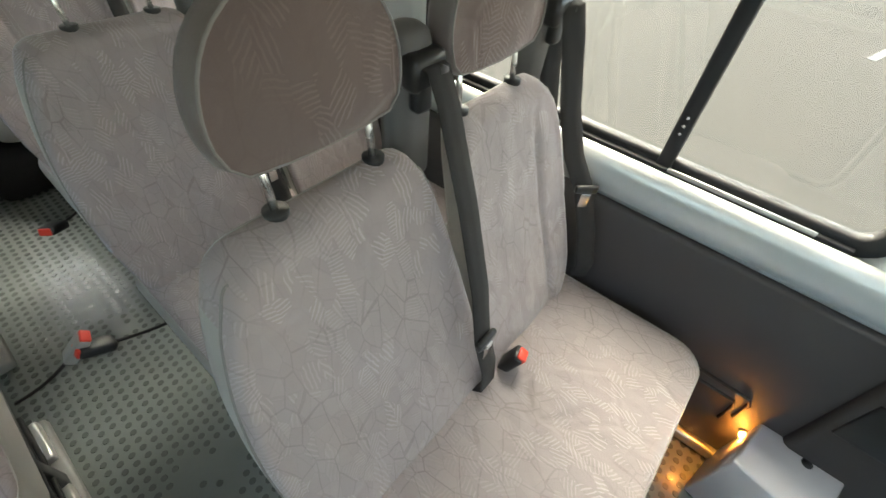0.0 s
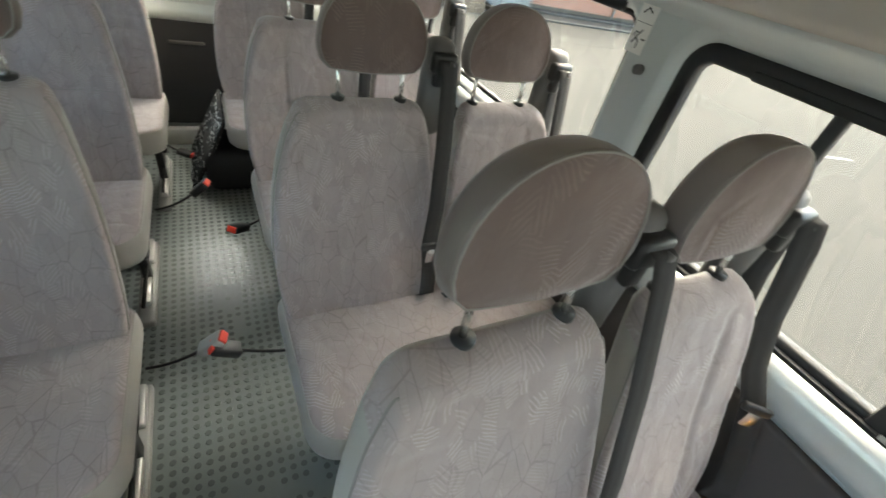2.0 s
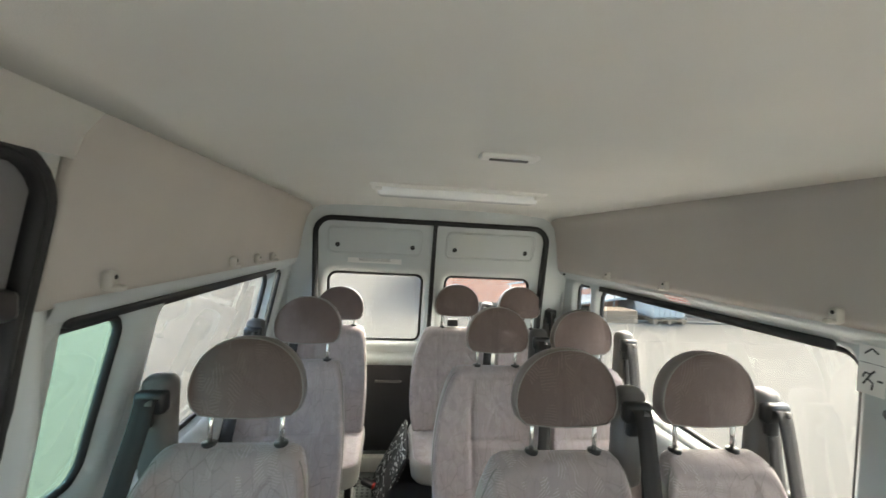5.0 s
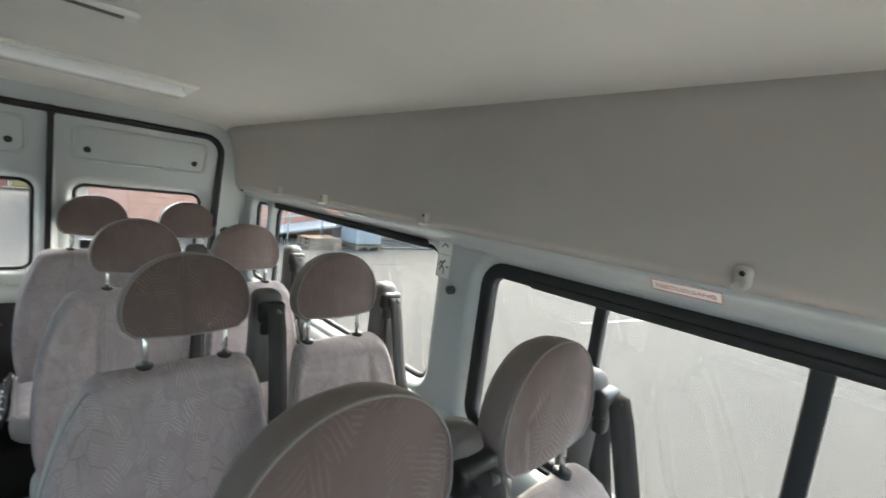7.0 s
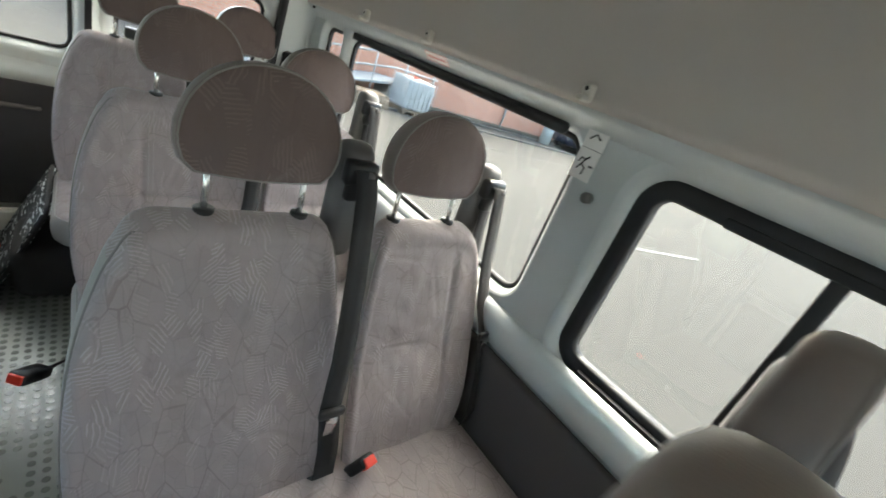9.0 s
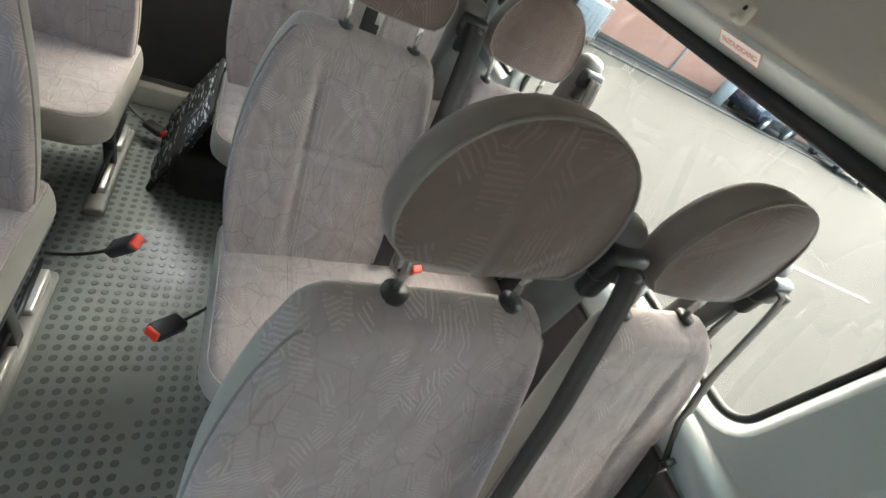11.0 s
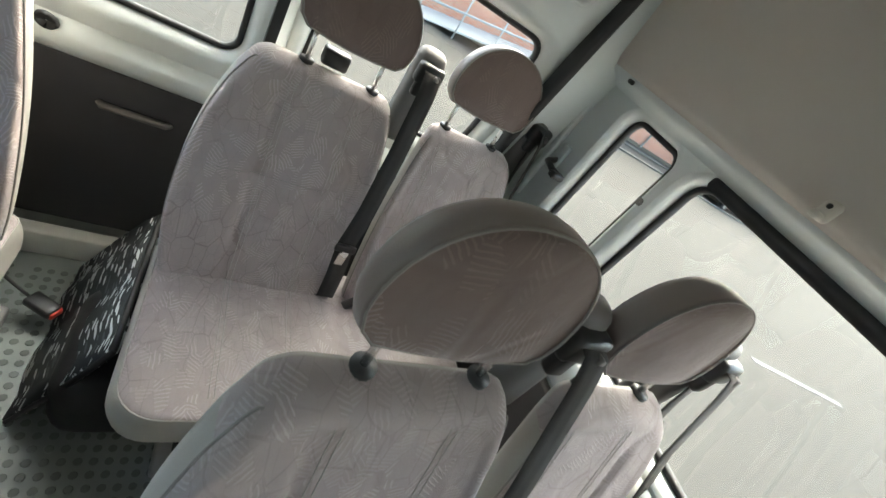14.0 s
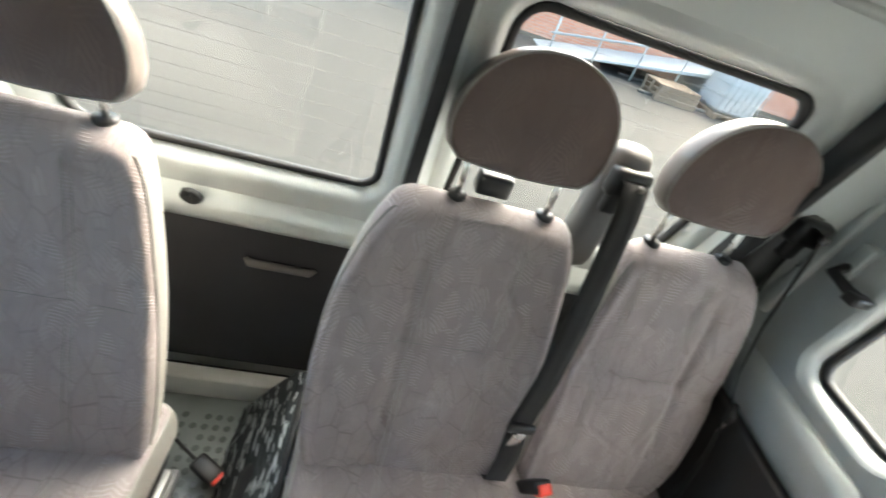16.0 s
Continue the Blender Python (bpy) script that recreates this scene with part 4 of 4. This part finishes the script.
# bag made larger so its black also stands for the shadow around it
bg = tagged(part("bag", box(0.03, 2.15, 0.125, 0.46, 0.36, 0.245, 0.07, 4), plain("black_nylon_and_shade", (0.012, 0.012, 0.013), 0.7, bump=0.4, fine=80)), "black nylon bag on the floor under the rear seat, enlarged to fill the shade", "bag")

# heater cover with the orange step lamp by the first row
hb = thing("heater_cover", "white sheet metal cover box with two round holes", "cover", at=(0.815, -0.945, 0))
hb.matrix_basis = pose(0.835, -0.955, 0, 0, 0, -12)
part("body", box(0.01, 0, 0.14, 0.23, 0.21, 0.28, 0.008), plain("white_sheet", (0.62, 0.60, 0.62), 0.45, vary=0.06), hb)
for x, y in ((0.05, -0.02), (-0.07, -0.075)):
    part("hole", tube([(x, y, 0.279), (x, y, 0.2812)], 0.014, 14), BLACK, hb)
sl = thing("step_lamp", "small glowing orange step lamp at the side trim", "lamp", at=(0.90, -0.86, 0.205))
em, n_, l_, b_ = material("orange_bulb")
b_.inputs["Base Color"].default_value = (0.9, 0.4, 0.1, 1)
b_.inputs["Emission Color"].default_value = (1.0, 0.42, 0.08, 1)
b_.inputs["Emission Strength"].default_value = 4.0
bm = bmesh.new()
bmesh.ops.create_uvsphere(bm, u_segments=12, v_segments=8, radius=0.011)
part("bulb", bm, em, sl)
part("socket", tube([(0.012, 0, 0), (0.03, 0, 0)], 0.016, 10), BLACK, sl)
glow = new("step_glow", bpy.data.lights.new("step_glow", "POINT"))
glow.data.energy, glow.data.color, glow.data.shadow_soft_size = 0.28, (1.0, 0.36, 0.06), 0.012
glow.location = (0.878, -0.86, 0.205)
part_trim = tagged(part("trim_step", box(0.915, -1.22, 0.34, 0.05, 0.60, 0.68, 0.02), GREYTRIM), "dark plastic trim beside the cab step", "trim", kind="structure")
part("pocket", box(0.888, -1.03, 0.50, 0.01, 0.17, 0.15, 0.004), BLACK, part_trim)
rl = tagged(part("trim_rail", box(0.905, -0.72, 0.028, 0.035, 0.34, 0.045, 0.01), ALU), "scuffed metal floor rail", "rail", kind="structure")
for z, y0, y1 in ((0.34, -0.80, -0.62), (0.30, -0.78, -0.62)):
    part("rib", tube([(0.914, y1, z), (0.910, y0, z), (0.910, y0 - 0.01, z - 0.02), (0.912, y0 - 0.01, z - 0.1)], 0.006, 6), GREYTRIM, rl)

# ------------------------------------------------------------ outside
GROUND = -0.65
ASPHALT = plain("pale_asphalt", (0.0465, 0.0456, 0.0412), 0.95, vary=0.12, size=0.35, fine=60, bump=0.12)
ASPHALT.node_tree.nodes["Principled BSDF"].inputs["Specular IOR Level"].default_value = 0.1
bm = bmesh.new()
bmesh.ops.create_grid(bm, x_segments=4, y_segments=4, size=300)
bmesh.ops.translate(bm, vec=(0, 0, GROUND), verts=bm.verts)
tagged(part("ground", bm, ASPHALT), "wide pale worn asphalt yard", "ground", kind="structure")
LINE = plain("road_paint", (0.105, 0.105, 0.10), 0.8)
for x0, y0, x1, y1 in ((8.05, 3.5, 10.75, 2.83), (8.2, -1.2, 10.9, -1.9), (-7.5, 2.0, -5.0, 2.3)):
    d = Vector((x1 - x0, y1 - y0, 0))
    m = pose((x0 + x1) / 2, (y0 + y1) / 2, GROUND + 0.005, 0, 0, math.degrees(math.atan2(d.y, d.x)))
    tagged(part("road_line", box(0, 0, 0, d.length, 0.11, 0.006, m=m), LINE, smooth=False), "worn white painted parking line on asphalt", "line", "parking lines", "structure")
tagged(part("road_seam", box(16, 9.6, GROUND + 0.003, 26, 0.05, 0.006, m=None), plain("tar_seam", (0.036, 0.035, 0.033), 0.8), smooth=False), "dark tar seam across the asphalt", "seam", kind="structure")
for y in (11.2, 12.6):
    tagged(part("kerb", box(18, y + 1.1, GROUND + 0.03, 24, 0.12, 0.06, 0.01), plain("kerb_stone", (0.075, 0.071, 0.06), 0.9)), "low pale kerb before the brick wall", "kerb", kind="structure")


def brickwork():
    m, n, l, b = material("red_brick")
    tc, mp = n.new("ShaderNodeTexCoord"), n.new("ShaderNodeMapping")
    mp.inputs["Rotation"].default_value = (radians(-90), 0, 0)
    l.new(tc.outputs["Object"], mp.inputs["Vector"])
    t = n.new("ShaderNodeTexBrick")
    t.inputs["Color1"].default_value, t.inputs["Color2"].default_value = (0.46, 0.165, 0.092, 1), (0.54, 0.225, 0.135, 1)
    t.inputs["Mortar"].default_value = (0.36, 0.27, 0.21, 1)
    t.inputs["Scale"].default_value, t.inputs["Mortar Size"].default_value = 1.0, 0.012
    t.inputs["Brick Width"].default_value, t.inputs["Row Height"].default_value = 0.24, 0.075
    l.new(mp.outputs[0], t.inputs["Vector"])
    l.new(t.outputs["Color"], b.inputs["Base Color"])
    b.inputs["Roughness"].default_value = 0.9
    return m


BRICK = brickwork()
hs = thing("brick_building", "long red brick building beyond the yard", "building", at=(16.5, 14.7, GROUND))
part("wall", box(0, 0.15, 1.7, 29.0, 0.3, 3.4), BRICK, hs, smooth=False)
part("wall", box(-14.35, 6.0, 1.7, 0.3, 11.4, 3.4), BRICK, hs, smooth=False)
part("roof", box(0, 6.0, 3.5, 29.6, 12.4, 0.25, 0.02), plain("roof_felt", (0.08, 0.08, 0.08), 0.9), hs, "dark flat roof", smooth=False)
part("plinth", box(0, -0.03, 0.06, 29.0, 0.06, 0.12), plain("plinth", (0.10, 0.085, 0.06), 0.9), hs, smooth=False)
PALE = plain("galvanised_white", (0.34, 0.355, 0.335), 0.6)
for x in (-1.1, 4.2, 9.0):
    p = part("downpipe", tube([(x, -0.08, 0.05), (x, -0.08, 3.35)], 0.05, 10), PALE, hs)
# loading ramp with its railing
rp = thing("loading_ramp", "galvanised loading ramp with a white pipe railing", "ramp", at=(0, 0, GROUND))
bm = bmesh.new()
vs = [bm.verts.new(p) for p in ((3.6, 13.2, 0.02), (8.2, 13.2, 0.75), (10.0, 13.2, 0.75), (3.6, 14.6, 0.02), (8.2, 14.6, 0.75), (10.0, 14.6, 0.75), (3.6, 13.2, 0), (8.2, 13.2, 0.66), (10.0, 13.2, 0.66), (3.6, 14.6, 0), (8.2, 14.6, 0.66), (10.0, 14.6, 0.66))]
for f in ((0, 1, 4, 3), (1, 2, 5, 4), (6, 9, 10, 7), (7, 10, 11, 8), (0, 6, 7, 1), (1, 7, 8, 2), (3, 4, 10, 9), (4, 5, 11, 10), (2, 8, 11, 5), (0, 3, 9, 6)):
    bm.faces.new([vs[i] for i in f])
part("deck", bm, PALE, rp, smooth=False)
for h in (0.5, 0.95):
    part("rail", tube([(3.6, 13.22, h), (8.2, 13.22, h + 0.72), (10.0, 13.22, h + 0.72)], 0.03, 8), PALE, rp)
for k in range(6):
    x = 3.7 + 1.22 * k
    z = min(0.75, max(0, (x - 3.6) / 4.6 * 0.75))
    part("post", tube([(x, 13.22, 0.0), (x, 13.22, z + 0.95)], 0.028, 8), PALE, rp)
for x in (8.3, 9.9):
    part("support", box(x, 13.9, 0.33, 0.08, 1.3, 0.66), PALE, rp, smooth=False)
# caged tanks on pallets
CAGE = plain("cage_steel", (0.25, 0.26, 0.255), 0.5)
TANK = plain("milky_tank", (0.34, 0.35, 0.335), 0.5, vary=0.08, size=2)
WOOD = plain("pallet_wood", (0.16, 0.115, 0.075), 0.85, vary=0.25, size=5)


def tank(x, y, a):
    t = thing("liquid_tank", "white plastic tank in a steel cage on a pallet", "tank", (x, y, GROUND))
    t.matrix_basis = pose(x, y, GROUND, 0, 0, a)
    part("vessel", box(0, 0, 0.64, 1.14, 0.94, 0.96, 0.08, 3), TANK, t)
    part("cap", tube([(0, 0, 1.11), (0, 0, 1.17)], 0.11, 14), RED, t)
    for k in range(3):
        part("runner", box(-0.5 + 0.5 * k, 0, 0.05, 0.1, 1.0, 0.1), WOOD, t, smooth=False)
    part("deck", box(0, 0, 0.125, 1.2, 1.0, 0.05), WOOD, t, smooth=False)
    for k in range(7):
        u = -0.58 + 1.16 * k / 6
        for v in (-0.49, 0.49):
            part("bar", tube([(u, v, 0.15), (u, v, 1.14)], 0.011, 6), CAGE, t)
    for k in range(4):
        z = 0.25 + 0.29 * k
        part("hoop", tube([(-0.59, -0.5, z), (0.59, -0.5, z), (0.59, 0.5, z), (-0.59, 0.5, z)], 0.011, 6, closed=True), CAGE, t)


tank(8.55, 12.5, 4)


def pallet(x, y, z, a):
    t = thing("pallet", "worn wooden pallet lying in the yard", "pallet", "stacked pallets")
    t.matrix_basis = pose(x, y, GROUND + z, 0, 0, a)
    for k in range(3):
        part("runner", box(0, -0.35 + 0.35 * k, 0.05, 1.2, 0.1, 0.1), WOOD, t, smooth=False)
    for k in range(7):
        part("board", box(-0.54 + 0.18 * k, 0, 0.112, 0.12, 0.8, 0.022), WOOD, t, smooth=False)


for k in range(3):
    pallet(6.9, 12.4 + 0.03 * k, 0.125 * k, 3 * k)


def car(x, y, a, paint, label):
    c = thing("car", label, "car", "parked cars")
    c.matrix_basis = pose(x, y, GROUND, 0, 0, a)
    bm = bmesh.new()
    prof = [(-2.1, 0.3), (-2.12, 0.6), (-2.0, 0.85), (-1.2, 0.95), (-0.6, 1.38), (0.9, 1.42), (1.7, 1.0), (2.05, 0.9), (2.1, 0.5), (2.05, 0.28)]
    rows = [[bm.verts.new((px, w * (0.84 if pz > 1.2 else 1.0), pz)) for px, pz in prof] for w in (-0.86, -0.8, 0.8, 0.86)]
    for q, r in zip(rows, rows[1:]):
        for k in range(len(prof)):
            j = (k + 1) % len(prof)
            bm.faces.new((q[k], q[j], r[j], r[k]))
    bm.faces.new(rows[0][::-1])
    bm.faces.new(rows[-1])
    part("body", bm, paint, c)
    part("side_window", box(0.15, -0.80, 1.17, 1.7, 0.06, 0.34, 0.05), plain("car_glass", (0.02, 0.025, 0.03), 0.1), c)
    part("headlight", box(-2.06, -0.6, 0.72, 0.08, 0.34, 0.14, 0.03), PALE, c, "clear headlight")
    for wx in (-1.3, 1.3):
        for wy in (-0.8, 0.8):
            w = part("wheel", tube([(wx, wy - 0.1, 0.31), (wx, wy + 0.1, 0.31)], 0.31, 18, up=(1, 0, 0)), RUBBER, c)
            part("rim", tube([(wx, wy - 0.108, 0.31), (wx, wy + 0.108, 0.31)], 0.19, 14, up=(1, 0, 0)), ALU, w)


car(20.8, 13.4, 8, plain("blue_black_paint", (0.015, 0.018, 0.03), 0.25, coat=0.5), "dark blue parked car by the brick wall")
car(27.5, 12.4, -6, plain("grey_blue_paint", (0.25, 0.30, 0.36), 0.3, coat=0.5), "pale blue parked car by the brick wall")
pp = tagged(part("bollard", tube([(17.6, 13.5, GROUND), (17.6, 13.5, GROUND + 1.6)], 0.28, 12), PALE), "thick white post before the brick wall", "post")
# far end of the yard
for k, (x, col, lab) in enumerate(((-3.4, (0.34, 0.19, 0.09), "orange"), (-2.3, (0.12, 0.15, 0.25), "blue"), (-1.2, (0.33, 0.14, 0.1), "red"), (-0.2, (0.36, 0.27, 0.1), "yellow"), (0.9, (0.34, 0.2, 0.09), "orange"))):
    c = thing("waste_container", lab + " waste container at the far end of the yard", "container", "far containers", (x, 28.0 + 0.3 * (k % 2), GROUND))
    part("body", box(0, 0, 0.65, 0.85, 0.8, 1.1, 0.05), plain("container_" + lab + str(k), col, 0.5), c)
    part("lid", box(0, -0.02, 1.23, 0.9, 0.86, 0.08, 0.03), PLASTIC, c)
sh = thing("shed", "pale industrial shed behind the yard", "building", at=(-6, 40, GROUND))
part("wall", box(0, 0, 2.4, 26, 8, 4.8), plain("pale_cladding", (0.42, 0.40, 0.36), 0.7, size=0.5), sh, smooth=False)
part("roof", box(0, 0, 4.9, 26.6, 8.6, 0.3), plain("roof_grey", (0.1, 0.1, 0.1), 0.8), sh, smooth=False)

# lower body and wheels that carry the van
ch = thing("van_chassis", "silver lower van body with black wheels on the asphalt", "chassis", at=(CX, 0.3, GROUND))
part("lower_body", box(0, 0, 0.42, 1.84, 4.5, 0.40, 0.05), PAINT, ch)
for wx in (-0.82, 0.82):
    for wy in (-1.55, 1.45):
        w = part("wheel", tube([(wx - 0.1, wy, 0.32), (wx + 0.1, wy, 0.32)], 0.32, 20), RUBBER, ch)
        part("rim", tube([(wx - 0.105, wy, 0.32), (wx + 0.105, wy, 0.32)], 0.2, 16), ALU, w)

# raised round studs of the floor
me = bpy.data.meshes.new("studs")
vv, ff = [], []
N, P = 8, 0.033
for i in range(int(1.80 / P)):
    for j in range(int(3.72 / P)):
        x, y = -0.86 + i * P, -1.15 + j * P 
        wear = noise.noise((x * 3.2, y * 2.1, 1.7))
        h = 0.0013 + 0.0012 * wear - 0.0007 * math.exp(-((x + 0.16) / 0.12) ** 2) * (0.5 + 0.5 * math.sin(7.3 * y))
        h += 0.0005 * noise.noise((x * 400, y * 400, 3.1))
        if h < 0.00035:
            continue
        k0 = len(vv)
        for r, z in ((0.0104, 0.0), (0.0094, h)):
            vv += [(x + r * math.cos(q * math.tau / N), y + r * math.sin(q * math.tau / N), z) for q in range(N)]
        ff += [(k0 + q, k0 + (q + 1) % N, k0 + N + (q + 1) % N, k0 + N + q) for q in range(N)] + [tuple(k0 + N + q for q in range(N))]
me.from_pydata(vv, [], ff)
me.materials.append(STUDS)
st = new("studs", me)
st.parent = flo
tagged(st, "worn raised round rubber studs", kind="stuff")
